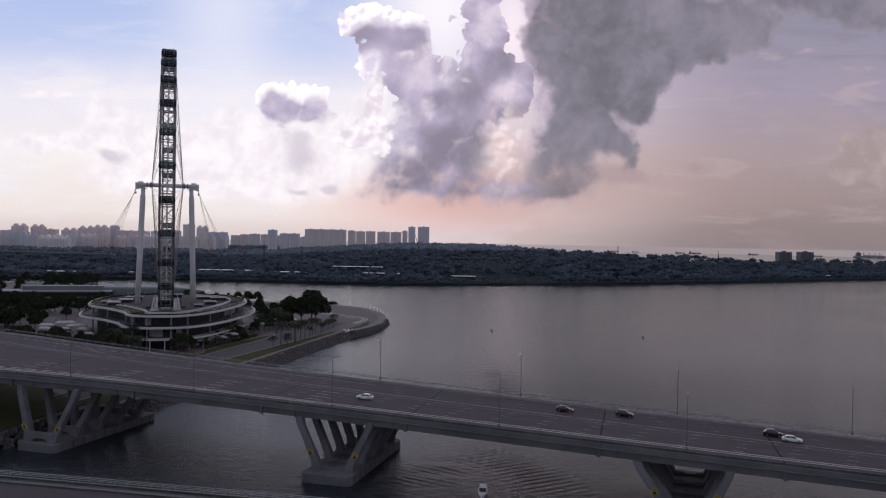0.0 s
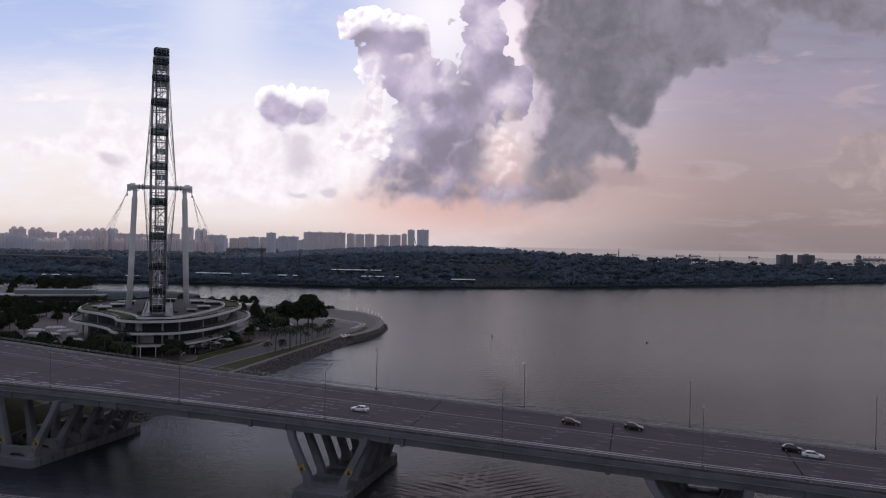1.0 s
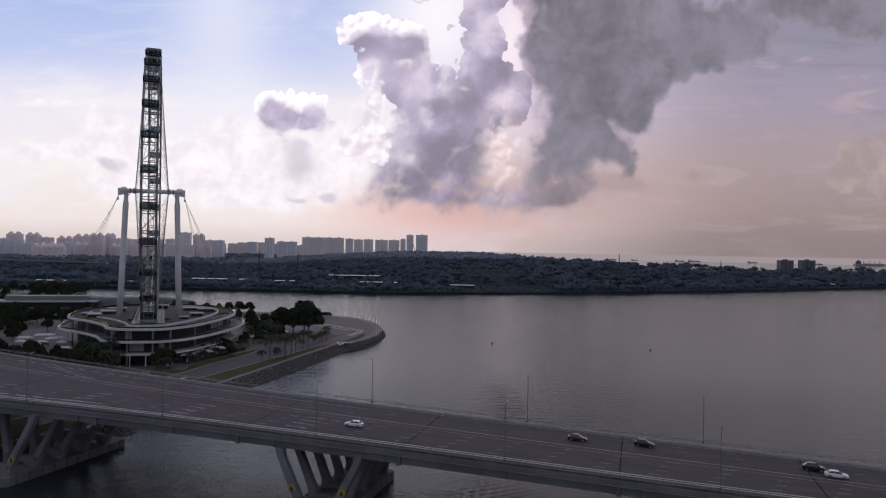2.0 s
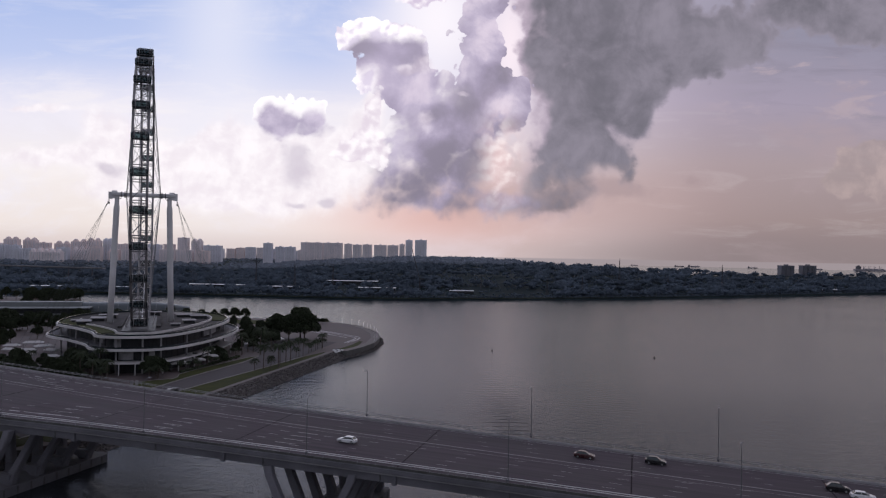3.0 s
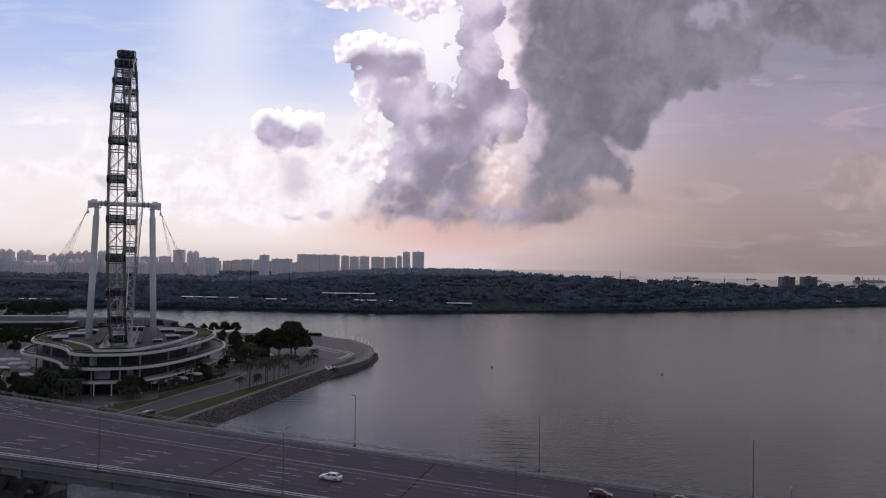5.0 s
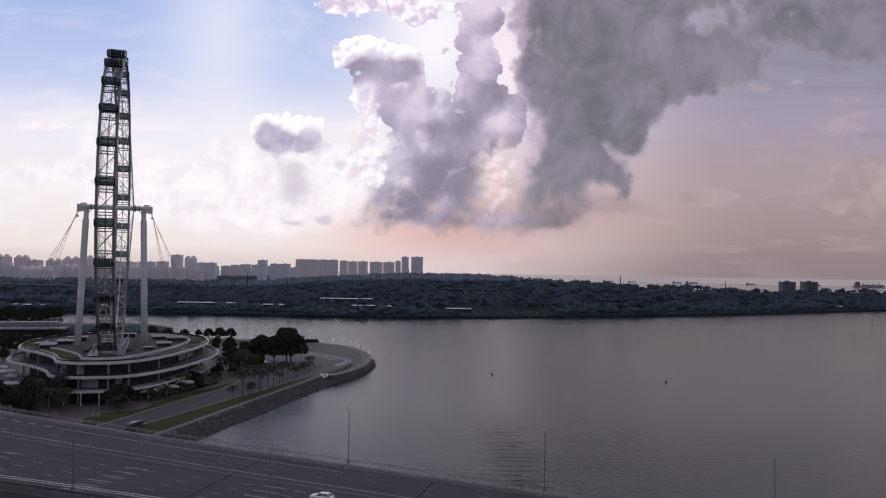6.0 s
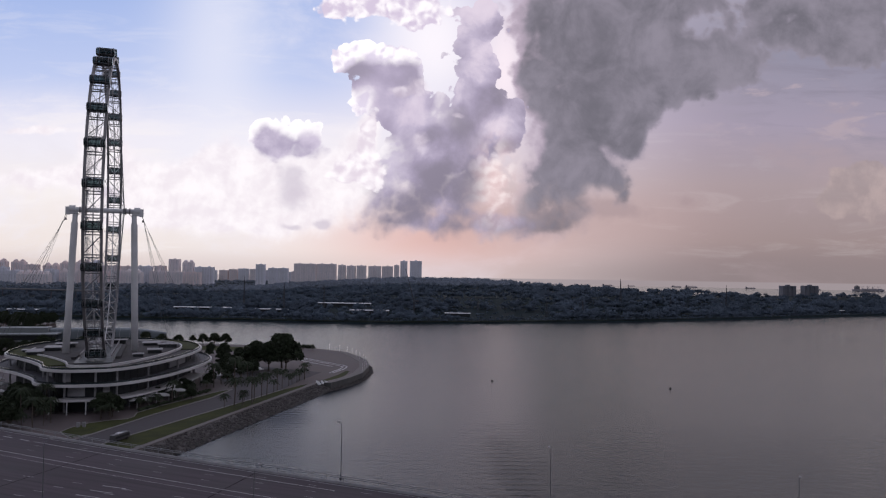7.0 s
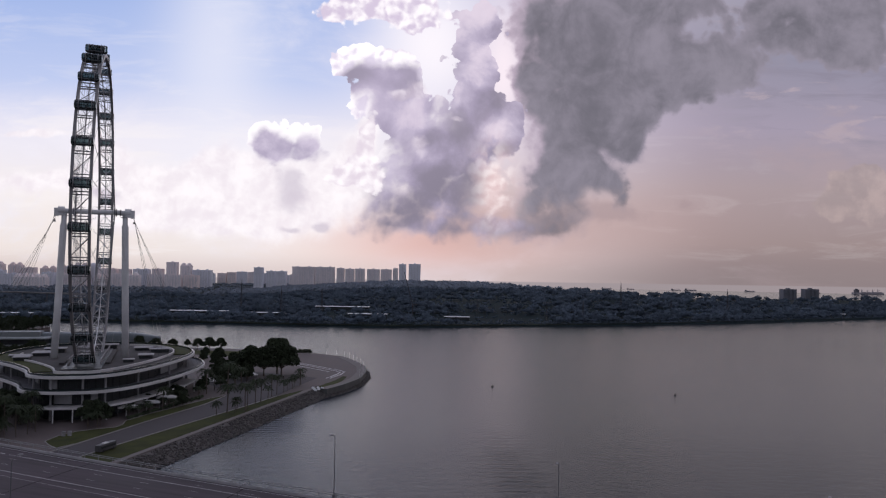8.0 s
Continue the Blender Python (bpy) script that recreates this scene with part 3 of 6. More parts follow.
def painted(name, w, width, dash=None, d0=70.0, d1=610.0, up=0.012):
    """A painted line along the road: solid, or dashes of (length, gap)."""
    sh = Shape()
    step = dash[0] + dash[1] if dash else 8.0
    d = d0
    while d < d1:
        e = d + (dash[0] if dash else step)
        q = []
        for dd in (d, e):
            u = at_arc(dd)
            for o in (-width / 2, width / 2):
                ww = (w[0], (w[1] if len(w) > 1 else 0) + o) if isinstance(w, tuple) else w + o
                q.append(deck(u, ww, up))
        sh.add([q[0], q[2], q[3], q[1]], [(0, 1, 2, 3)])
        d += step
    return tagged(sh.out(name, LINE, bridge), kind="stuff")


painted("edge_line", 1.7, 0.25)
painted("edge_line", 998.2, 0.25)
painted("edge_line", 984.6, 0.24)
painted("edge_line", 982.0, 0.10)
ramp_end = float(np.interp(u_of_x(FAR, -20.0), FINE, ARC))
ramp_start = float(np.interp(u_of_x(FAR, -92.0), FINE, ARC))
painted("edge_line", 994.4, 0.22, None, ramp_start, ramp_end)
painted("broken_line", 994.4, 0.35, (3.0, 2.6), 60, ramp_start)
for k in range(4):
    painted("ramp_hatching", 986.5 + 1.9 * k, 0.22, (7.5, 9.0), ramp_start - 16.0 - 5.5 * k, ramp_start - 9.0 - 5.5 * k)
for k, lane in enumerate((4.6, 8.0, 11.4, 15.0, 18.6)):
    painted("lane_dashes", lane, 0.15, (2.4, 9.0), 70 + 1.3 * k)
for k, lane in enumerate((4.2, 8.0, 11.6)):
    painted("lane_dashes", 1000 - lane, 0.10, (2.2, 9.8), 73 + 1.3 * k)
# brighter rows of longer bars across the near lanes
for x in (-126.0, -97.0, -67.0, -36.5):
    d = float(np.interp(u_of_x(NEAR, x), FINE, ARC))
    for k in range(6):
        painted("lane_bar", 2.3 + 3.35 * k, 0.26, (5.2, 60.0), d - 2.6 + 0.35 * k, d + 3.0)
dotted = float(np.interp(u_of_x(NEAR, -104), FINE, ARC))
painted("broken_line", 8.6, 0.6, (3.2, 2.2), 60, dotted)
painted("merge_line", 8.6, 0.35, None, dotted, dotted + 16)
# expansion joints
JOINT = surface("joint_rubber", (0.036, 0.030, 0.034), 1.0, 0.2, 1.0, 5.0, spec=0.0)
for x in (-122, -84, -46.5, -8.6, 35.6, 72.6, 118):
    u = u_of_x(NEAR, x)
    sh = Shape()
    q = [deck(uu, w, 0.008) for uu in (u, u + 0.007) for w in (1.0, 999.0)]
    sh.add([q[0], q[2], q[3], q[1]], [(0, 1, 2, 3)])
    sh.out("expansion_joint", JOINT, bridge, "dark rubber expansion joint")
    for w in (0.9, 999.1):
        c = deck(u, w, -1.9)
        Shape().box(c, (0.9, 0.7, 2.9), Matrix.Rotation(radians(-19), 3, "Z")).out("joint_block", CONCRETE, bridge)
# web joints on the near girder
for k in range(14):
    u = at_arc(150 + 27 * k)
    Shape().box(deck(u, 1.05, -2.2), (0.25, 0.25, 2.1), Matrix.Rotation(radians(-19), 3, "Z")).out("girder_stiffener", CONCRETE_DARK, bridge)

# piers
PIERS = [(-22.3, 206.0, 15.5), (-103.8, 231.8, 17.0), (57.5, 178.5, 18.5), (136.5, 150.5, 19.0)]
YELLOW = surface("yellow_sign", (0.34, 0.25, 0.03), 0.6, 0.15, 0.5, 4.0)


def build_pier(top, ahead):
    pier = empty("bridge_pier")
    tagged(pier, "concrete bridge pier with rows of V-shaped legs on a pile cap", "bridge pier", "bridge piers")
    cap = [(-6.5, -18.3), (-5.5, -19.3), (5.5, -19.3), (6.5, -18.3), (6.5, 18.3), (5.5, 19.3), (-5.5, 19.3), (-6.5, 18.3)]
    Shape().prism(cap, -0.2, 2.2).out("pile_cap", CONCRETE, pier)
    Shape().prism([(x * 0.96, y * 0.985) for x, y in cap], -2.0, -0.2).out("pile_base", CONCRETE_DARK, pier, "dark wet tide-stained base")
    for sx in (-1, 1):
        for k in range(10):
            Shape().box((sx * 6.55, -16.5 + k * 3.65, 0.9), (0.18, 0.35, 2.2)).out("fender", CONCRETE_DARK, pier, "dark rubber fender strip")
    for k in range(5):
        for sx in (-1, 1):
            rings = []
            for t, xi, xo in ((0.0, 2.9, 5.4), (0.16, 3.6, 5.7), (0.84, 8.2, 10.0), (1.0, 8.7, 10.6)):
                z = 2.0 + (top - 2.0) * t
                y = ahead - 14.4 + 7.5 * k + (3.4 + 1.0 * k) * t
                x0, x1 = sorted((sx * xi, sx * xo))
                x0, x1 = x0 - 1.2 * t, x1 - 1.2 * t
                c = 0.22
                rings.append([(x0 + c, y - 0.9, z), (x1 - c, y - 0.9, z), (x1, y - 0.9 + c, z), (x1, y + 0.9 - c, z), (x1 - c, y + 0.9, z), (x0 + c, y + 0.9, z), (x0, y + 0.9 - c, z), (x0, y - 0.9 + c, z)])
            leg = Shape().sweep(rings[::-1]).out("leg", CONCRETE, pier)
            if k == 0:
                t = 3.9 / (top - 2.0)
                c = Vector((sx * (4.2 + 5.3 * t) - 1.2 * t, ahead - 15.36 + 3.4 * t, 5.9))
                tilt = Matrix.Rotation(sx * radians(26), 3, "Y")
                Shape().box(c, (1.6, 0.06, 1.8), tilt).out("warning_sign", YELLOW, leg, "yellow warning plate")
                mark = Shape()
                mark.bar(c + Vector((0, -0.06, -0.1)), c + Vector((0, -0.02, -0.1)), 0.42, 12)
                mark.box(c + Vector((0, -0.05, 0.6)), (0.8, 0.03, 0.14), tilt)
                mark.out("sign_mark", DARK, leg, "dark symbol on the plate")
        # wall between the feet with an arched opening below
        y = ahead - 14.3 + 7.5 * k
        if ahead:
            arch = [(-4.6, 2.0), (-2.5, 2.0), (-2.3, 2.7), (-1.4, 3.1), (1.4, 3.1), (2.3, 2.7), (2.5, 2.0), (4.6, 2.0), (4.9, 4.6), (-4.9, 4.6)]
        else:
            arch = [(-3.6, 2.0), (3.6, 2.0), (3.6, 3.0), (1.5, 3.0), (1.2, 2.7), (-1.2, 2.7), (-1.5, 3.0), (-3.6, 3.0)]
        Shape().sweep([[(a, y + o, b) for a, b in arch] for o in (0.75, -0.75)]).out("tie_beam", CONCRETE, pier)
    return pier


for x, y, a in PIERS:
    build_pier(road_z(x) - 2.6, -2.5 if x < -90 else 0.0).matrix_basis = pose(x, y, 0, 0, 0, -a) @ Matrix.Diagonal((1.0, 1.12 if x < -90 else 1.0, 1.0, 1.0))


# street lamps on the bridge
LAMP_STEEL = surface("lamp_steel", (0.10, 0.10, 0.105), 0.6, 0.2, 0.5, 4.0)


def build_lamp():
    lamp = empty("street_lamp")
    tagged(lamp, "tall grey steel street lamp on the bridge parapet", "street lamp", "bridge lamps")
    Shape().box((0, 0, 0.25), (0.5, 0.5, 0.5)).out("base", CONCRETE, lamp)
    Shape().bar((0, 0, 0.4), (0, 0, 11.2), 0.095, 8, 0.06).out("pole", LAMP_STEEL, lamp)
    pts = [(0, 0.0, 11.1), (0, 0.15, 11.6), (0, 0.6, 11.95), (0, 1.3, 12.1)]
    Shape().tube(pts, 0.05, 6).out("arm", LAMP_STEEL, lamp)
    sh = Shape()
    sh.sweep([[(-0.12, 1.2, 12.05), (0.12, 1.2, 12.05), (0.12, 1.2, 12.2), (-0.12, 1.2, 12.2)], [(-0.22, 1.5, 12.0), (0.22, 1.5, 12.0), (0.2, 1.5, 12.25), (-0.2, 1.5, 12.25)], [(-0.15, 2.1, 12.05), (0.15, 2.1, 12.05), (0.12, 2.1, 12.2), (-0.12, 2.1, 12.2)]])
    sh.out("lamp_head", CONCRETE_PALE, lamp, "pale lamp head")
    return lamp


lamp = None
for pts, xs, w, turn in ((NEAR, (-141, -103, -65.6, -27.2, 13.8, 53.6, 93.5), 0.4, 0), (FAR, (-18.0, 22.7, 62.4, 101.0), 999.6, 180)):
    for x in xs:
        u = u_of_x(pts, x)
        p = deck(u, w, 0.7)
        m = pose(p.x, p.y, p.z, 0, 0, turn - 19)
        if lamp is None:
            lamp = build_lamp()
            lamp.matrix_basis = m
        else:
            copy_thing(lamp, m)


# cars
RUBBER = surface("rubber", (0.02, 0.02, 0.02), 0.8, 0.2, 1.0, 8.0)
ALLOY = surface("alloy", (0.45, 0.45, 0.46), 0.35, 0.1, 1.0, 6.0, metal=0.9)
LAMP_RED = surface("red_lens", (0.30, 0.01, 0.01), 0.2, 0.1, 1.0, 6.0)
LAMP_CLEAR = surface("clear_lens", (0.6, 0.6, 0.62), 0.15, 0.1, 1.0, 6.0)


def paint(name, col):
    return surface(name, col, 0.25, 0.06, 0.8, 6.0, spec=0.7)


def build_car(label, material, tall=1.0):
    """A saloon or hatchback, front towards +x, on z = 0."""
    car = empty("car")
    tagged(car, label, "car", "cars on the bridge")

    def section(x, half, z0, z1, crown):
        return [(x, -half * 0.9, z0), (x, -half, z0 + 0.2), (x, -half, z1 - 0.18), (x, -half * 0.88, z1), (x, half * 0.88, z1 + crown), (x, half, z1 - 0.18), (x, half, z0 + 0.2), (x, half * 0.9, z0)]
    rows = ((-2.28, 0.70, 0.42, 0.78), (-2.2, 0.82, 0.28, 0.94 * tall), (-1.6, 0.89, 0.22, 1.0 * tall), (-0.4, 0.90, 0.2, 0.98 * tall), (0.9, 0.90, 0.2, 0.95 * tall), (1.7, 0.87, 0.24, 0.86 * tall), (2.15, 0.78, 0.3, 0.72 * tall), (2.28, 0.62, 0.42, 0.6 * tall))
    sh = Shape()
    sh.sweep([section(*r, 0.0) for r in rows][::-1])
    sh.out("body", material, car, smooth=False)
    sh = Shape()
    z = 0.93 * tall
    top = 1.45 * tall
    sh.add([(-1.95, -0.8, z), (1.15, -0.8, z), (1.15, 0.8, z), (-1.95, 0.8, z), (-1.35, -0.62, top - 0.06), (0.25, -0.62, top - 0.06), (0.25, 0.62, top - 0.06), (-1.35, 0.62, top - 0.06)], [(0, 1, 5, 4), (1, 2, 6, 5), (2, 3, 7, 6), (3, 0, 4, 7)])
    sh.out("cabin_glass", GLASS_DARK, car, "dark tinted windows")
    sh = Shape()
    sh.sweep([[(x, -hw, zz), (x, -hw * 0.8, zz + 0.06), (x, hw * 0.8, zz + 0.06), (x, hw, zz)] for x, hw, zz in ((0.3, 0.62, top - 0.07), (-0.3, 0.65, top - 0.02), (-1.0, 0.64, top - 0.03), (-1.4, 0.6, top - 0.09))])
    sh.out("roof", material, car)
    for sy in (-1, 1):
        for a, b in (((1.15, sy * 0.8, z), (0.25, sy * 0.62, top - 0.06)), ((-0.45, sy * 0.81, z), (-0.45, sy * 0.635, top - 0.05)), ((-1.95, sy * 0.8, z), (-1.35, sy * 0.62, top - 0.06))):
            Shape().bar(a, b, 0.05, 4).out("pillar", material, car)
        Shape().box((0.85, sy * 0.98, z + 0.05), (0.16, 0.2, 0.14)).out("mirror", material, car)
        Shape().box((2.13, sy * 0.6, 0.66 * tall), (0.2, 0.34, 0.14)).out("headlight", LAMP_CLEAR, car, "clear headlight")
        Shape().box((-2.22, sy * 0.62, 0.8 * tall), (0.12, 0.3, 0.16)).out("tail_light", LAMP_RED, car, "red tail light")
        for x in (-1.38, 1.38):
            wheel_ob = Shape().bar((x, sy * 0.70, 0.32), (x, sy * 0.92, 0.32), 0.32, 16).out("wheel", RUBBER, car)
            Shape().bar((x, sy * 0.90, 0.32), (x, sy * 0.935, 0.32), 0.21, 12).out("rim", ALLOY, wheel_ob, "alloy rim")
    return car


def park(car, x, w, back):
    """Stands a car on the road at x along the near edge, w metres in."""
    u = u_of_x(NEAR, x)
    p = deck(u, w, 0.015)
    q = deck(u + 0.02, w, 0.015)
    yaw = math.degrees(math.atan2(q.y - p.y, q.x - p.x)) + (180 if back else 0)
    pitch = -math.degrees(math.atan2(q.z - p.z, math.hypot(q.x - p.x, q.y - p.y)))
    car.matrix_basis = pose(p.x, p.y, p.z, 0, -pitch if back else pitch, yaw)


PAINT_WHITE, PAINT_BLACK, PAINT_MAROON = paint("white_car_paint", (0.72, 0.72, 0.73)), paint("black_car_paint", (0.012, 0.012, 0.014)), paint("maroon_car_paint", (0.05, 0.016, 0.018))
park(build_car("white saloon car driving in the near carriageway", PAINT_WHITE), -24, 15.5, True)
park(build_car("dark maroon hatchback driving in the far carriageway", PAINT_MAROON, 1.05), 26, 28.0, False)
park(build_car("black tall hatchback driving in the far carriageway", PAINT_BLACK, 1.15), 40.5, 30.2, False)
park(build_car("black people carrier driving in the far carriageway", PAINT_BLACK, 1.18), 74, 26.5, False)
park(build_car("white saloon car driving beside the median", PAINT_WHITE), 77.5, 23.0, False)

# ---- the lower bridge in the foreground ----
STEEL_RAIL = surface("rail_steel", (0.22, 0.22, 0.23), 0.5, 0.15, 0.5, 4.0)
low = empty("footbridge")
tagged(low, "lower road bridge with triple steel rails along its edge", "bridge")
LA, LB = Vector((-160, 166, 12)), Vector((40, 126.5, 12))
dirv = (LB - LA).normalized()
nrm = Vector((-dirv.y, dirv.x, 0))


def low_strip(sections, name, material, label=""):
    sh = Shape()
    sh.sweep([[e + nrm * o + Vector((0, 0, z)) for o, z in sections] for e in (LA, LB)])
    return sh.out(name, material, low, label)


low_strip([(0, 0), (0, -1.2), (-18, -1.2), (-18, 0)], "deck_slab", CONCRETE_DARK)
low_strip([(-3.2, 0.01), (-3.2, -0.2), (-17, -0.2), (-17, 0.01)], "roadway", ASPHALT)
low_strip([(0, 0.35), (0, 0), (-0.5, 0), (-0.5, 0.35)], "kerb", CONCRETE_DARK)
low_strip([(-3.0, 0.3), (-3.0, 0), (-3.3, 0), (-3.3, 0.3)], "kerb", CONCRETE_DARK)
for z in (0.75, 1.05, 1.35):
    low_strip([(-0.18, z + 0.05), (-0.18, z - 0.05), (-0.3, z - 0.05), (-0.3, z + 0.05)], "handrail", STEEL_RAIL, "grey steel rail")
me = None
for k in range(80):
    p = LA + dirv * (2.5 * k + 1) + nrm * -0.24 + Vector((0, 0, 0.35))
    if me is None:
        ob = Shape().box((0, 0, 0.52), (0.12, 0.1, 1.04)).out("rail_post", STEEL_GREY, low)
        me = ob.data
    else:
        ob = new("rail_post", me)
        ob.parent = low
    ob.location = p
for d in (40, 110, 180):
    p = LA + dirv * d + nrm * -9
    Shape().bar((p.x, p.y, -2), (p.x, p.y, 10.9), 1.2, 14).out("support_column", CONCRETE, low)

# ---- the wheel ----
HUB = Vector((-157.8, 445.8, 87.4))
AZ = radians(19.3)
wheel = empty("observation_wheel")
wheel.matrix_basis = Matrix.Translation(HUB) @ Matrix.Rotation(AZ, 4, "Z")
tagged(wheel, "giant steel observation wheel with dark glazed capsules on two columns", "observation wheel")
# local axes: x along the axle, y in the wheel's plane
RIM = 71.2
HALF = 3.35
SEG = 56


def on_rim(k, x, r, n=SEG):
    t = 2 * math.pi * k / n
    return Vector((x, r * math.sin(t), r * math.cos(t)))


STEEL_RIM = surface("rim_steel", (0.22, 0.205, 0.213), 0.5, 0.15, 0.1, 2.0)
BAY = 28
PHASE = 0.165          # how far the wheel has turned, in capsules


def on_bay(k, x, r):
    """A point of the rim, k capsule bays round from the top."""
    return on_rim(k + 0.5 - PHASE, x, r, BAY)


for sx in (-1, 1):
    sh = Shape()
    rings = []
    for k in range(113):
        o, i = RIM + 0.75, RIM - 0.75
        rings.append([on_rim(k, sx * (HALF + 0.55), o, 112), on_rim(k, sx * (HALF - 0.55), o, 112), on_rim(k, sx * (HALF - 0.55), i, 112), on_rim(k, sx * (HALF + 0.55), i, 112)][::sx])
    sh.sweep(rings)
    sh.out("rim_chord", STEEL_RIM, wheel, "grey box-section rim chord")
sh = Shape()
sh.tube([on_rim(k, 0, RIM - 3.1, 112) for k in range(112)], 0.26, 5, True)
sh.out("inner_chord", STEEL_WHITE, wheel, "white inner chord")


def bay_part(name, shape_for, material, label=""):
    """One mesh in the first bay, shared by all the bays round the rim."""
    ob = None
    for k in range(BAY):
        ob = shape_for().out(name, material, wheel, label) if ob is None else new(name, ob.data)
        ob.parent = wheel
        ob.rotation_euler = (-2 * math.pi * k / BAY, 0, 0)


for off in (-0.17, 0.17, -0.245, 0.245):
    bay_part("cross_member", lambda: Shape().bar(on_bay(off, -HALF, RIM), on_bay(off, HALF, RIM), 0.24, 6), STEEL_RIM)
bay_part("diagonal_brace", lambda: Shape().bar(on_bay(0.26, -HALF, RIM), on_bay(0.74, HALF, RIM), 0.17, 5), STEEL_RIM)


for j in (0.0, 0.5):
    for sx in (-1, 1):
        for e in (0.0, 0.5):
            bay_part("web_brace", lambda: Shape().bar(on_bay(j + 0.25, sx * HALF, RIM - 0.5), on_bay(j + e, 0, RIM - 3.1), 0.13, 4), STEEL_WHITE, "white web brace")
# spokes
for k in range(28):
    for sx in (-1, 1):
        for tw in (-1.0, 1.0):
            a = on_rim(k + 0.5, sx * HALF, RIM - 0.3, 28)
            b = on_rim(k + 0.5 + tw * 6.0, sx * 8.6, 1.5, 28)
            Shape().bar(a, b, 0.055, 3).out("spoke", STEEL_GREY, wheel)
# capsules: a glazed barrel with end rings, a floor and a mounting ring
CAP_R = 74.3


def build_capsule():
    sh = Shape()
    n = 14
    rings = []
    for x, r in ((-3.9, 1.45), (-3.7, 1.8), (-3.2, 1.95), (0, 2.0), (3.2, 1.95), (3.7, 1.8), (3.9, 1.45)):
        rings.append([(x, r * math.sin(2 * math.pi * j / n), 0.93 * r * math.cos(2 * math.pi * j / n)) for j in range(n)])
    sh.sweep(rings)
    glass = sh.out("capsule", GLASS_CAPSULE, wheel, "dark glazed passenger capsule")
    ribs = Shape()
    for x in (-3.15, 0, 3.15):
        ribs.tube([(x, 2.03 * math.sin(2 * math.pi * j / n), 1.9 * math.cos(2 * math.pi * j / n)) for j in range(n)], 0.05, 4, True)
    for j in (2, 5, 9, 12):
        y, z = 2.03 * math.sin(2 * math.pi * j / n), 1.9 * math.cos(2 * math.pi * j / n)
        ribs.bar((-3.5, y, z), (3.5, y, z), 0.07, 4)
    ribs.out("glazing_ribs", STEEL_RIM, glass, "grey glazing ribs")
    Shape().box((0, 0, -1.45), (6.6, 2.4, 0.35)).out("floor_deck", DARK, glass)
    bench = Shape()
    for x in (-1.5, 0.2, 1.4):
        bench.box((x, 0.3, -0.7), (0.7, 0.5, 0.5))
    bench.out("bench", STEEL_WHITE, glass)
    return glass


def capsule_glass():
    m = bpy.data.materials.new("capsule_glass")
    m.use_nodes = True
    w = Nodes(m.node_tree)
    out = w.add("ShaderNodeOutputMaterial")
    t = w.add("ShaderNodeBsdfTransparent")
    t.inputs[0].default_value = (0.24, 0.30, 0.31, 1)
    g = w.add("ShaderNodeBsdfGlossy")
    g.inputs["Roughness"].default_value = 0.05
    g.inputs["Color"].default_value = (0.6, 0.65, 0.68, 1)
    f = w.add("ShaderNodeFresnel")
    f.inputs["IOR"].default_value = 1.5
    mx = w.add("ShaderNodeMixShader")
    w.link(f.outputs[0], mx.inputs[0])
    w.link(t.outputs[0], mx.inputs[1])
    w.link(g.outputs[0], mx.inputs[2])
    w.link(mx.outputs[0], out.inputs[0])
    return m


GLASS_CAPSULE = capsule_glass()
master = build_capsule()
mount = Shape()
for k in range(28):
    c = on_rim(k + 0.5 - PHASE, 0, CAP_R, 28)
    if k == 0:
        master.location = c
    else:
        copy_thing(master, Matrix.Translation(c))
    t = 2 * math.pi * (k + 0.5 - PHASE) / 28
    if k == 0:
        for sx in (-1, 1):
            for o in (-1.9, 1.9):
                mount.bar((sx * 2.4, o, RIM - 0.3), (sx * 2.4, 0, CAP_R), 0.16, 4)
            mount.tube([(sx * 2.4, 2.12 * math.sin(math.pi * j / 8), CAP_R + 1.98 * math.cos(math.pi * j / 8)) for j in range(17)], 0.16, 5)
        mount.box((0, 0, RIM), (2 * HALF, 0.4, 0.3))
        holder = mount.out("capsule_mount", STEEL_RIM, wheel)
    else:
        holder = new("capsule_mount", holder.data)
        holder.parent = wheel
    holder.rotation_euler = (-t, 0, 0)
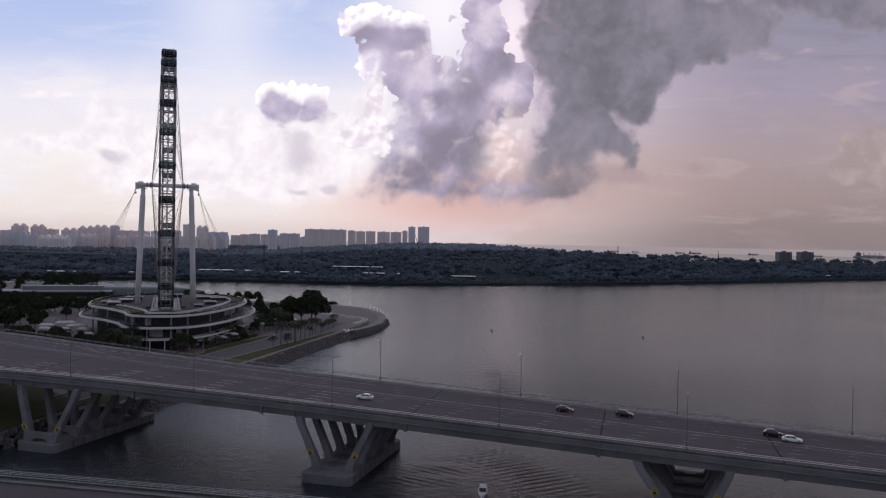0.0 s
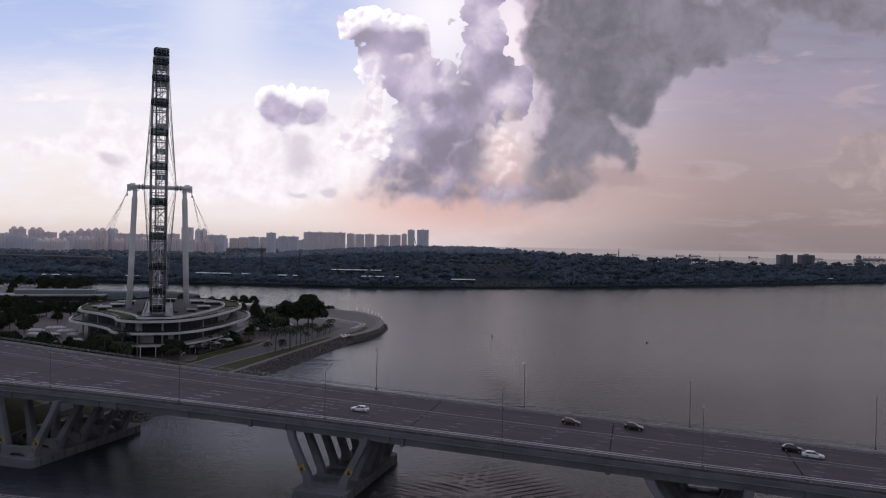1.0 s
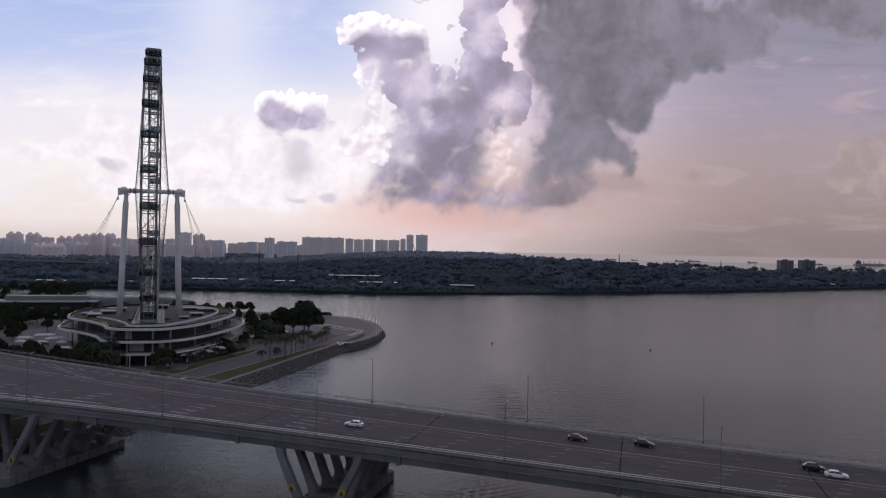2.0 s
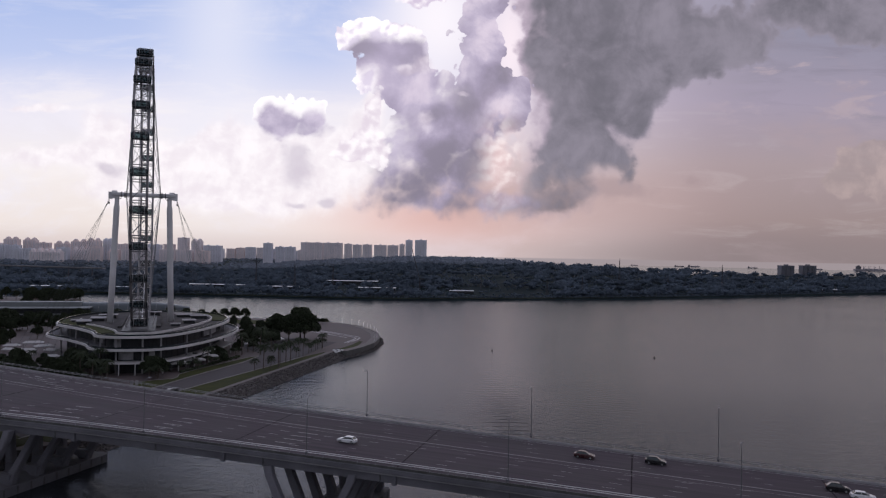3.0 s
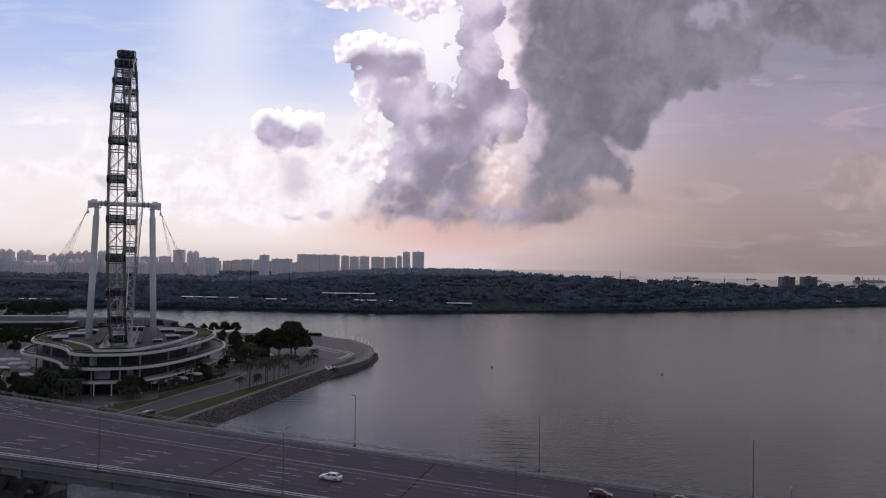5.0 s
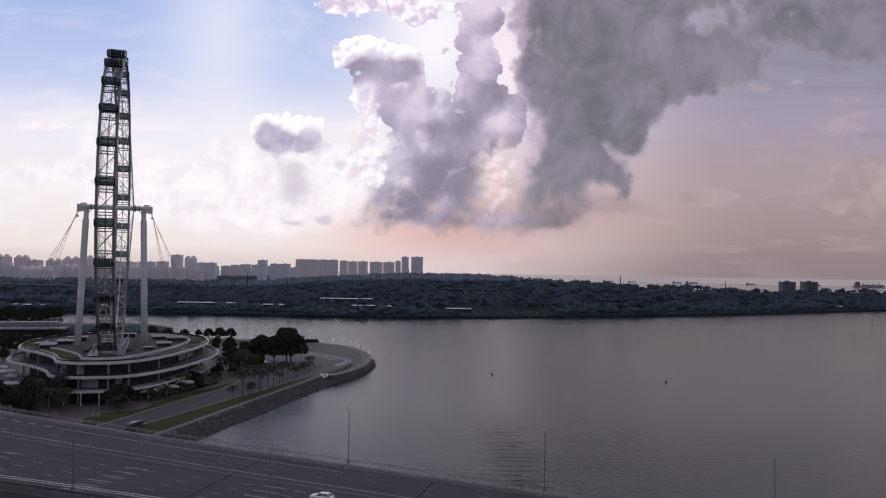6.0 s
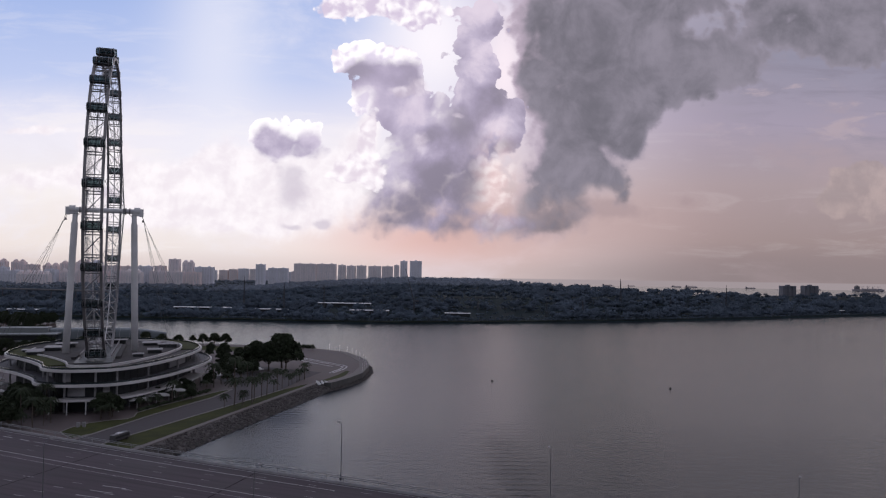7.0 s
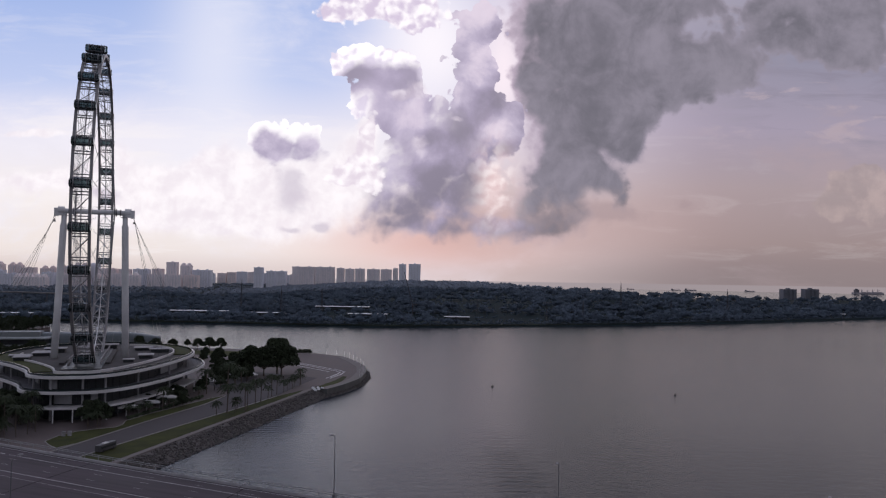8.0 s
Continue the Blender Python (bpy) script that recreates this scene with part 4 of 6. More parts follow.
# axle, flanges, column heads
CABLE = surface("cable_steel", (0.06, 0.06, 0.066), 0.6, 0.15, 0.3, 2.0)
Shape().bar((-15, 0, 0), (15, 0, 0), 1.15, 18).out("axle", STEEL_WHITE, wheel)
for sx in (-1, 1):
    fl = Shape()
    fl.bar((sx * 8.0, 0, 0), (sx * 8.5, 0, 0), 1.8, 18)
    fl.bar((sx * 8.9, 0, 0), (sx * 9.4, 0, 0), 1.7, 18)
    fl.bar((sx * 10.6, 0, 0), (sx * 11.2, 0, 0), 1.5, 18)
    fl.out("hub_flange", STEEL_RIM, wheel, "dark bolted hub flange")
    head = Shape()
    head.bar((sx * 12.9, 0, 0.1), (sx * 15.6, 0, 0.1), 1.9, 16)
    head.box((sx * 16.2, 0, -0.6), (1.8, 3.2, 3.6))
    head.box((sx * 15.2, 0, -1.6), (3.6, 3.0, 1.0))
    head.out("column_head", STEEL_WHITE, wheel)
    Shape().box((sx * 12.2, 0, -2.0), (2.6, 2.4, 0.15)).out("service_platform", STEEL_RIM, wheel)
    Shape().bar((sx * 11.0, 0, -2.0), (sx * 14.0, 0, -3.4), 0.1, 4).out("platform_strut", STEEL_RIM, wheel)
    Shape().box((sx * 17.0, 0, -4.6), (1.0, 1.6, 0.9)).out("winch_box", STEEL_RIM, wheel)
    for y in (-1.2, 1.2):
        Shape().bar((sx * 11.0, y, -1.2), (sx * 13.2, y, -1.2), 0.05, 4).out("platform_rail", STEEL_RIM, wheel)
    sh = Shape()
    rings = []
    for z, r in ((-67.6, 1.55), (-40, 1.55), (-12, 1.5), (-6.5, 1.5), (-5.5, 1.15), (-1, 1.15)):
        x = sx * (12.9 + (1.9 if sx > 0 else 2.4) * (-z) / 67)
        rings.append([(x + r * math.cos(2 * math.pi * j / 18), r * math.sin(2 * math.pi * j / 18), z) for j in range(18)])
    sh.sweep(rings[::-1])
    sh.out("column", STEEL_WHITE, wheel, "white tubular steel column", True)
    anchors = ((33, -10), (35.5, -9), (38, -8), (50, 8), (53, 9), (56, 10)) if sx > 0 else ((42, -8), (46, -7), (50, -6), (54, 6), (58, 7), (62, 8))
    for k, (dx, dy) in enumerate(anchors):
        Shape().bar((sx * 16.6, math.copysign(0.9, dy), -1.0 - 0.45 * k), (sx * dx, dy, -83.9), 0.065, 4).out("stay_cable", CABLE, wheel)


# ---- peninsula ----
O, AL, IN = Vector((-89.4, 329.0)), Vector((0.217, 0.976)), Vector((-0.976, 0.217))


def pen(a, o):
    p = O + AL * a + IN * o
    return (p.x, p.y)


LAND = [pen(-75, 0), pen(-20, 0), pen(50, 0), pen(145, 0), (-51.5, 469.0), (-45, 487), (-39.5, 510), (-38.6, 540), (-41.5, 567), (-50, 597), (-61, 626), (-85, 647), (-120, 664), (-180, 676), (-260, 690), (-320, 730), (-375, 800), (-385, 872), (-470, 880), (-520, 800), (-540, 660), (-560, 600), (-760, 520), (-760, 190), (-300, 196), (-150, 206), (-123, 214), (-119, 238), (-112, 252)]
sh = Shape().prism(LAND, -1.5, 3.3)
tagged(sh.out("ground", PAVING), "paved and planted waterfront land", "ground", kind="structure")


def patch(name, outline, top, material, label, category, thick=0.3):
    ob = Shape().prism(outline, top - thick, top).out(name, material)
    return tagged(ob, label, category, kind="structure")


PATH_PAVE = surface("path_paving", (0.15, 0.13, 0.126), 0.9, 0.15, 0.2, 2.0)
ASPHALT_LAND = surface("service_asphalt", (0.056, 0.047, 0.053), 0.9, 0.2, 0.1, 2.0, 0.01)
patch("road", [pen(-75, 17), pen(5, 15.4), pen(41, 13.2), pen(88, 9.8), pen(118, 8.5), pen(150, 12), pen(185, 14), pen(200, 60), pen(150, 62), pen(120, 33), pen(88, 27.2), pen(47, 28.5), pen(5, 27.6), pen(-75, 29)], 3.34, ASPHALT_LAND, "grey asphalt promenade road along the water", "road")
patch("lawn", [pen(-75, 3.0), pen(60, 2.8), pen(130, 2.6), pen(140, 4.0), pen(118, 7.6), pen(88, 9.0), pen(41, 12.4), pen(5, 14.6), pen(-75, 16.2)], 3.4, GRASS, "strip of mown grass beside the path", "lawn")
VERGE = [pen(-2, 30), pen(5, 28.6), pen(47, 29.5), pen(88, 28.4), pen(112, 31), pen(104, 33.6), pen(60, 37), pen(45, 37), pen(38, 33.5), pen(33, 33), pen(28, 38), pen(22, 41.3), pen(14, 42), pen(6, 40.5), pen(2, 36)]
patch("lawn", VERGE, 3.4, GRASS, "grass verge with a rounded clipped end", "lawn")
patch("lawn", [(-59.0, 474), (-52.5, 478), (-48, 500), (-47.5, 519), (-49.8, 521), (-52, 503), (-56, 486)], 3.4, GRASS, "curved grass patch on the point", "lawn")
patch("lawn", [(-190, 655), (-120, 650), (-96, 628), (-110, 612), (-170, 628), (-200, 640)], 3.4, GRASS, "grass along the back shore", "lawn")
patch("pavement", [pen(-75, 0.15), pen(145, 0.15), (-51.8, 469.4), (-45.3, 487.2), (-39.8, 510), (-38.9, 540), (-41.8, 567), (-50.3, 597), (-61.2, 625.6), (-66, 622), (-55, 594), (-47, 566), (-44, 540), (-45, 511), (-50, 489), (-56, 474), pen(145, 2.4), pen(-75, 2.4)], 3.46, PATH_PAVE, "pale concrete waterside path", "pavement")
KERB = surface("kerb_stone", (0.22, 0.20, 0.195), 0.85, 0.15, 0.3, 3.0)


def kerb(points, width=0.5):
    sh = Shape()
    for p, q in zip(points, points[1:]):
        p, q = Vector(p), Vector(q)
        n = Vector((-(q - p).y, (q - p).x)).normalized() * width / 2
        sh.prism([tuple(p - n), tuple(q - n), tuple(q + n), tuple(p + n)], 3.2, 3.5)
    tagged(sh.out("kerb", KERB), "pale stone kerb", "kerb", kind="structure")


kerb([pen(-75, 16.6), pen(5, 15.0), pen(41, 12.8), pen(88, 9.4), pen(118, 8.0)], 0.6)
kerb([pen(-75, 29.4), pen(5, 28.1), pen(47, 29.0), pen(88, 27.8), pen(112, 30.6)], 0.6)
kerb(VERGE[4:] + VERGE[:2], 0.4)
# white markings of the open plaza
PLAZA = surface("plaza_paint", (0.55, 0.53, 0.54), 0.8, 0.2, 0.3, 3.0)
for line in ([(-91, 586), (-57, 545), (-53.5, 538), (-54.5, 528), (-58, 511)], [(-88.5, 588), (-55, 548), (-51.2, 540), (-52, 528), (-56, 511)], [(-88, 574), (-60, 540)]):
    sh = Shape()
    for p, q in zip(line, line[1:]):
        p, q = Vector(p), Vector(q)
        n = Vector((-(q - p).y, (q - p).x)).normalized() * 0.3
        sh.prism([tuple(p - n), tuple(q - n), tuple(q + n), tuple(p + n)], 3.3, 3.37)
    tagged(sh.out("ground_marking", PLAZA), "white painted line on the plaza", "marking", kind="structure")

# boulders of the bank, and the sea wall of the point
rng = np.random.default_rng(7)
rocks = Shape()
bank_rock = Shape()
rows = [pen(-75, 0), pen(0, 0), pen(145, 0)]
lows = [pen(-75, -9), pen(0, -8.2), pen(145, -8.2)]
bank_rock.sweep([[(*a, 3.2), (*b, -0.4), (*a, -1.2)] for a, b in zip(rows, lows)])
tagged(bank_rock.out("bank", ROCK), "sloping stone bank down to the water", "bank", kind="structure")
base_rock = np.array([(-1, -1, -0.6), (1, -0.8, -0.6), (0.9, 1, -0.6), (-0.9, 0.9, -0.6), (-0.6, -0.7, 0.6), (0.7, -0.5, 0.5), (0.5, 0.7, 0.6), (-0.7, 0.6, 0.4)])
BOXF = [(3, 2, 1, 0), (4, 5, 6, 7), (0, 1, 5, 4), (1, 2, 6, 5), (2, 3, 7, 6), (3, 0, 4, 7)]


def boulder(sh, x, y, z, r):
    a = rng.uniform(0, 6.28)
    c, s = math.cos(a), math.sin(a)
    v = base_rock * (1 + rng.uniform(-0.3, 0.3, (8, 3))) * r * rng.uniform(0.7, 1.2, 3)
    sh.add([(x + c * q[0] - s * q[1], y + s * q[0] + c * q[1], z + q[2]) for q in v], BOXF)


for k in range(2600):
    a = rng.uniform(-75, 146)
    t = rng.uniform(0, 1)
    p = pen(a, -0.3 - 8.0 * t)
    boulder(rocks, p[0], p[1], 3.1 - 3.4 * t, rng.uniform(0.35, 0.75))
POINT = [pen(145, 0), (-51.5, 469.0), (-45, 487), (-39.5, 510), (-38.6, 540), (-41.5, 567), (-50, 597)]
for p, q in zip(POINT, POINT[1:]):
    p, q = Vector(p), Vector(q)
    n = Vector(((q - p).y, -(q - p).x)).normalized()
    for k in range(int((q - p).length * 5)):
        t = rng.uniform(0.1, 2.6)
        c = p.lerp(q, rng.uniform(0, 1)) + n * t
        boulder(rocks, c.x, c.y, 0.7 - 0.35 * t, rng.uniform(0.4, 0.8))
tagged(rocks.out("boulders", ROCK), "brown-grey boulders heaped along the waterline", "rocks", kind="stuff")
wall = Shape()
for p, q in zip(POINT, POINT[1:]):
    p, q = Vector(p), Vector(q)
    n = Vector((-(q - p).y, (q - p).x)).normalized() * 0.3
    m = -n * 0.4
    wall.prism([tuple(p + m), tuple(q + m), tuple(q + n), tuple(p + n)], -1.0, 3.75)
tagged(wall.out("sea_wall", CONCRETE_DARK), "low concrete sea wall round the point", "wall", kind="structure")
# slender posts round the point
me = None
for k, (x, y) in enumerate([(-39.6, 520), (-39.2, 530), (-39.2, 540), (-40.2, 550), (-41.5, 560), (-44, 572), (-47.5, 584), (-51, 596), (-55, 608), (-59.5, 619), (-66, 628), (-74, 635)]):
    post = empty("bollard_light", (x - 0.8, y, 3.3))
    tagged(post, "slender white light post on the waterside path", "light post", "path lights")
    if me is None:
        ob = Shape().bar((0, 0, 0), (0, 0, 4.5), 0.07, 6).out("post", STEEL_WHITE, post)
        me = ob.data
    else:
        ob = new("post", me)
        ob.parent = post

# ---- terminal building under the wheel ----
RIGHT = [(-72, 0), (-71, 8), (-62, 18), (-42, 29.5), (-15, 40), (10, 46), (34, 45), (55, 36), (69, 18), (74, 0)]
LEFT = [(69, -16), (55, -30), (35, -38), (13, -41), (-6, -39.5), (-27, -28.5), (-47, -20.5), (-62, -17.5), (-70, -10)]


def podium_ring(shrink=0.0, wide=1.0, n=120):
    """The curving outline, pulled in by some metres; wide stretches it along the axle."""
    pts = RIGHT + LEFT
    res = []
    for k in range(n):
        u = k * len(pts) / n
        i = int(u)
        t = u - i
        p = [Vector(pts[(i + j) % len(pts)]) for j in (-1, 0, 1, 2)]
        q = 0.5 * ((2 * p[1]) + (p[2] - p[0]) * t + (2 * p[0] - 5 * p[1] + 4 * p[2] - p[3]) * t * t + (3 * p[1] - p[0] - 3 * p[2] + p[3]) * t ** 3)
        res.append(Vector((q.x, q.y * wide)))
    out = []
    for k, q in enumerate(res):
        d = (res[(k + 1) % n] - res[k - 1]).normalized()
        q = q - Vector((d.y, -d.x)) * shrink * -1.0
        out.append(q)
    return [(HUB.x - q.x * math.sin(AZ) + q.y * math.cos(AZ), HUB.y + q.x * math.cos(AZ) + q.y * math.sin(AZ)) for q in out]


def ring_band(outer, inner, z0, z1):
    sh = Shape()
    n = len(outer)
    v = [(*p, z0) for p in outer] + [(*p, z1) for p in outer] + [(*p, z1) for p in inner] + [(*p, z0) for p in inner]
    f = []
    for k in range(n):
        j = (k + 1) % n
        for a in range(4):
            b = (a + 1) % 4
            f.append((a * n + k, a * n + j, b * n + j, b * n + k))
    return sh.add(v, f)


terminal = empty("terminal_building")
tagged(terminal, "three-storey terminal building with curving white balcony bands", "building")
BAND = surface("band_paint", (0.56, 0.53, 0.53), 0.7, 0.12, 0.08, 1.5)
LEVELS = ((14.4, -0.9, 1.09), (20.0, 0.0, 1.0))
Shape().prism(podium_ring(5.5), 3.3, 19.2).out("core_wall", DARK, terminal, "dark recessed glazed walls")
for z, grow, wide in LEVELS:
    Shape().prism(podium_ring(grow + 0.5, wide), z - 0.7, z - 0.1).out("floor_slab", CONCRETE, terminal)
    ring_band(podium_ring(grow, wide), podium_ring(grow + 0.7, wide), z - 0.75, z + 0.35).out("balcony_band", BAND, terminal, "curving white balcony band")
    ring_band(podium_ring(grow + 1.2, wide), podium_ring(grow + 1.35, wide), z - 0.1, z + 1.0).out("balustrade", GLASS_DARK, terminal, "glass balustrade")
# glazing mullions, pale wall panels and round columns on each storey
ring5, ring25 = podium_ring(5.3, n=240), podium_ring(2.6, n=120)
for k, (x, y) in enumerate(ring5):
    if k % 3 == 0:
        Shape().box((x, y, 11.3), (0.16, 0.16, 15.6), Matrix.Rotation(AZ, 3, "Z")).out("mullion", DARK, terminal)
for k in range(2, 120, 7):
    x, y = ring25[k]
    Shape().bar((x, y, 3.3), (x, y, 19.2), 0.42, 10).out("column", CONCRETE_PALE, terminal, "pale round column")
for i0, i1, z0, z1 in ((224, 230, 15.0, 19.0), (232, 238, 9.4, 13.6), (44, 54, 15.0, 19.0), (228, 232, 9.4, 13.6), (66, 72, 9.4, 13.6), (200, 206, 15.0, 19.0), (12, 16, 9.4, 13.6)):
    outer, inner = [podium_ring(d, n=240) for d in (4.6, 5.2)]
    bend = [outer[k % 240] for k in range(i0, i1 + 1)] + [inner[k % 240] for k in range(i1, i0 - 1, -1)]
    Shape().prism(bend, z0, z1).out("wall_panel", CONCRETE_PALE, terminal, "pale solid wall panel")
# ground-floor canopies on the water side
for i0, i1, z, depth in ((112, 123, 8.6, 5.0), (8, 22, 8.6, 4.5), (24, 30, 8.3, 5.5)):
    outer, inner = podium_ring(-depth + 3.0), podium_ring(5.2)
    sh = Shape()
    for k in range(i0, i1):
        sh.prism([outer[k % 120], outer[(k + 1) % 120], inner[(k + 1) % 120], inner[k % 120]], z - 0.4, z + 0.25)
    sh.out("entrance_canopy", BAND, terminal, "white entrance canopy")
    for k in range(i0, i1, 4):
        x, y = outer[k % 120]
        Shape().bar((x, y, 3.3), (x, y, z - 0.3), 0.25, 8).out("canopy_post", STEEL_WHITE, terminal)
ROOF_DECK = surface("roof_deck", (0.075, 0.07, 0.072), 0.95, 0.3, 0.08, 1.0, spec=0.1)
# roof: deck, planted strips, sunken boarding court with its steelwork
Shape().prism(podium_ring(1.0), 19.3, 19.95).out("roof_deck", ROOF_DECK, terminal, "dark grey roof deck")


def roof_strip(i0, i1, d0, d1, z, name, material, label=""):
    a, b = podium_ring(d0), podium_ring(d1)
    sh = Shape()
    sh.sweep([[(*b[k % 120], 19.9), (*b[k % 120], z), (*a[k % 120], z), (*a[k % 120], 19.9)] for k in range(i0, i1 + 1)])
    return sh.out(name, material, terminal, label)


roof_strip(79, 104, 1.6, 9.3, 20.35, "roof_lawn", GRASS, "planted grass strip on the roof")
roof_strip(108, 126, 1.6, 7.5, 20.35, "roof_lawn", GRASS, "planted grass strip on the roof")
roof_strip(30, 50, 1.6, 9.3, 20.35, "roof_lawn", GRASS, "planted grass strip on the roof")
for i0, i1 in ((80, 120), (0, 50)):
    roof_strip(i0, i1, 9.6, 10.2, 21.0, "roof_upstand", BAND, "low pale upstand wall")


def local(a, b, z):
    return (HUB.x - a * math.sin(AZ) + b * math.cos(AZ), HUB.y + a * math.cos(AZ) + b * math.sin(AZ), z)


turn = Matrix.Rotation(AZ, 3, "Z")
court = Shape()
court.box(local(0, 0, 20.05), (15, 96, 0.5), turn)
court.out("boarding_court", DARK, terminal, "dark sunken boarding court")
for sx in (-1, 1):
    Shape().box(local(0, sx * 9, 20.55), (2.0, 60, 0.9), turn).out("boarding_platform", ROOF_DECK, terminal, "dark boarding platform")
    truss = Shape()
    for k in range(24):
        a0, a1 = -34 + k * 2.9, -34 + (k + 1) * 2.9
        truss.bar(local(a0, sx * 6.3, 20.3), local(a1, sx * 6.3, 22.6), 0.07, 4)
        truss.bar(local(a1, sx * 6.3, 20.3), local(a0, sx * 6.3, 22.6), 0.07, 4)
        truss.bar(local(a0, sx * 6.3, 20.3), local(a0, sx * 6.3, 22.6), 0.07, 4)
    for z in (20.5, 22.6):
        truss.bar(local(-34, sx * 6.3, z), local(36, sx * 6.3, z), 0.13, 6)
    truss.out("boarding_truss", CONCRETE_PALE, terminal, "white steel boarding frame")
for a, b, sx, sy, z in ((-8, -27, 7, 10, 2.6), (6, -30, 9, 6, 1.6), (16, -22, 8, 12, 2.0), (-6, 24, 7, 9, 2.2), (20, 30, 10, 7, 2.4), (34, 22, 9, 9, 1.8), (-22, 17, 5, 5, 1.6), (30, -18, 10, 8, 2.6), (44, 4, 12, 7, 3.0)):
    hut = Shape()
    z *= 0.7
    hut.box(local(a, b, 20 + z / 2), (sx * 0.85, sy * 0.85, z), turn)
    hut.out("roof_hut", DARK, terminal)
    Shape().box(local(a, b, 20.1 + z), (sx, sy, 0.3), turn).out("hut_roof", CONCRETE_PALE, terminal, "flat grey hut roof")

# low buildings behind the terminal
grand = empty("low_building")
tagged(grand, "long low building with pale roofs stepping back", "building")
g = Matrix.Rotation(radians(14), 3, "Z")
ROOF_PALE = surface("pale_roof", (0.17, 0.18, 0.185), 0.7, 0.12, 0.05, 1.0)
GC = Vector((-318, 640, 0))


def gpos(x, y, z):
    return GC + g @ Vector((x, y, z))


Shape().box(gpos(0, 0, 7.5), (84, 26, 8.4), g).out("wall", DARK, grand, "dark glazed front")
for z, d, ins in ((7.2, 1.5, 0), (11.9, 1.0, 2)):
    Shape().box(gpos(0, -ins, z), (90, 30, 0.8), g).out("roof_slab", ROOF_PALE, grand, "pale flat roof slab")
Shape().box(gpos(6, 6, 14.0), (60, 14, 3.4), g).out("upper_storey", ROOF_PALE, grand)
for k in range(24):
    Shape().box(gpos(-40 + 3.5 * k, -13.3, 5.5), (0.5, 0.6, 4.4), g).out("pier", CONCRETE_PALE, grand)
hall = empty("curved_hall")
tagged(hall, "long dark hall with a rounded metal roof", "building")
HALL = surface("dark_metal_roof", (0.07, 0.082, 0.09), 0.45, 0.15, 0.05, 1.0, metal=0.2)
ha, hb = Vector((-318, 648, 6.0)), Vector((-206, 676, 6.0))
hd = (hb - ha).normalized()
hn = Vector((-hd.y, hd.x, 0))
sh = Shape()
rings = []
for k in range(10):
    t = k / 9
    r = 9.5 * (1 if k < 8 else (0.85 if k == 8 else 0.6))
    c = ha.lerp(hb, t)
    rings.append([c + hn * (r * math.cos(math.pi * j / 12)) + Vector((0, 0, 0.95 * r * math.sin(math.pi * j / 12))) for j in range(13)] + [c - hn * r + Vector((0, 0, -2.6)), c + hn * r + Vector((0, 0, -2.6))])
sh.sweep(rings)
sh.out("shell", HALL, hall, smooth=False)
ribs = Shape()
for k in range(14):
    c = ha.lerp(hb, (k + 0.5) / 16)
    ribs.tube([c + hn * (9.6 * math.cos(math.pi * j / 12)) + Vector((0, 0, 9.15 * math.sin(math.pi * j / 12))) for j in range(13)], 0.12, 4)
ribs.out("roof_ribs", STEEL_GREY, hall)

# tents, awnings and benches beside the terminal
CANVAS = surface("canvas", (0.50, 0.48, 0.48), 0.8, 0.12, 0.3, 3.0)
for x, y, sx, sy, a in ((-112, 472, 9, 7, 15), (-116, 404, 10, 4, 20), (-119, 392, 8, 4, 24), (-113, 418, 8, 4, 14), (-103, 500, 9, 5, 10), (-96, 497, 7, 5, 30), (-222, 460, 10.5, 4.9, 24), (-209, 446, 9.8, 5.6, 40), (-226, 446, 8.4, 3.5, 10), (-197, 431, 7.7, 4.9, -20), (-209, 429, 8.4, 3.5, 15), (-186, 408, 7, 4.2, 40), (-197, 402, 7.7, 3.5, 5), (-203, 416, 6.3, 4.2, 55), (-219, 430, 6.3, 2.8, -10)):
    ob = empty("awning", (x, y, 3.3))
    ob.rotation_euler = (0, 0, radians(a))
    tagged(ob, "white canvas awning on thin posts", "awning", "awnings by the terminal")
    sh = Shape()
    z = 3.4
    sh.add([(-sx / 2, -sy / 2, z), (sx / 2, -sy / 2, z), (sx / 2, sy / 2, z), (-sx / 2, sy / 2, z), (-sx * 0.3, 0, z + 0.9), (sx * 0.3, 0, z + 0.9), (-sx / 2, -sy / 2, z - 0.25), (sx / 2, -sy / 2, z - 0.25), (sx / 2, sy / 2, z - 0.25), (-sx / 2, sy / 2, z - 0.25)], [(0, 1, 5, 4), (1, 2, 5), (2, 3, 4, 5), (3, 0, 4), (0, 6, 7, 1), (1, 7, 8, 2), (2, 8, 9, 3), (3, 9, 6, 0)])
    sh.out("canopy", CANVAS, ob)
    for px_, py_ in ((-1, -1), (1, -1), (1, 1), (-1, 1)):
        Shape().bar((px_ * sx * 0.47, py_ * sy * 0.46, 0), (px_ * sx * 0.47, py_ * sy * 0.46, z), 0.07, 6).out("post", STEEL_GREY, ob)
for k, (x, y) in enumerate([(-56.5, 463.5), (-55.4, 467), (-57.6, 467.5), (-54.2, 470.5), (-56.4, 471.5), (-58.8, 471)]):
    ob = empty("seat_block", (x, y, 3.4))
    tagged(ob, "white moulded seat on the paving", "seat", "white seats")
    Shape().box((0, 0, 0.25), (1.3, 0.8, 0.5)).box((0, 0.32, 0.7), (1.3, 0.16, 0.5)).out("seat", WHITE, ob)

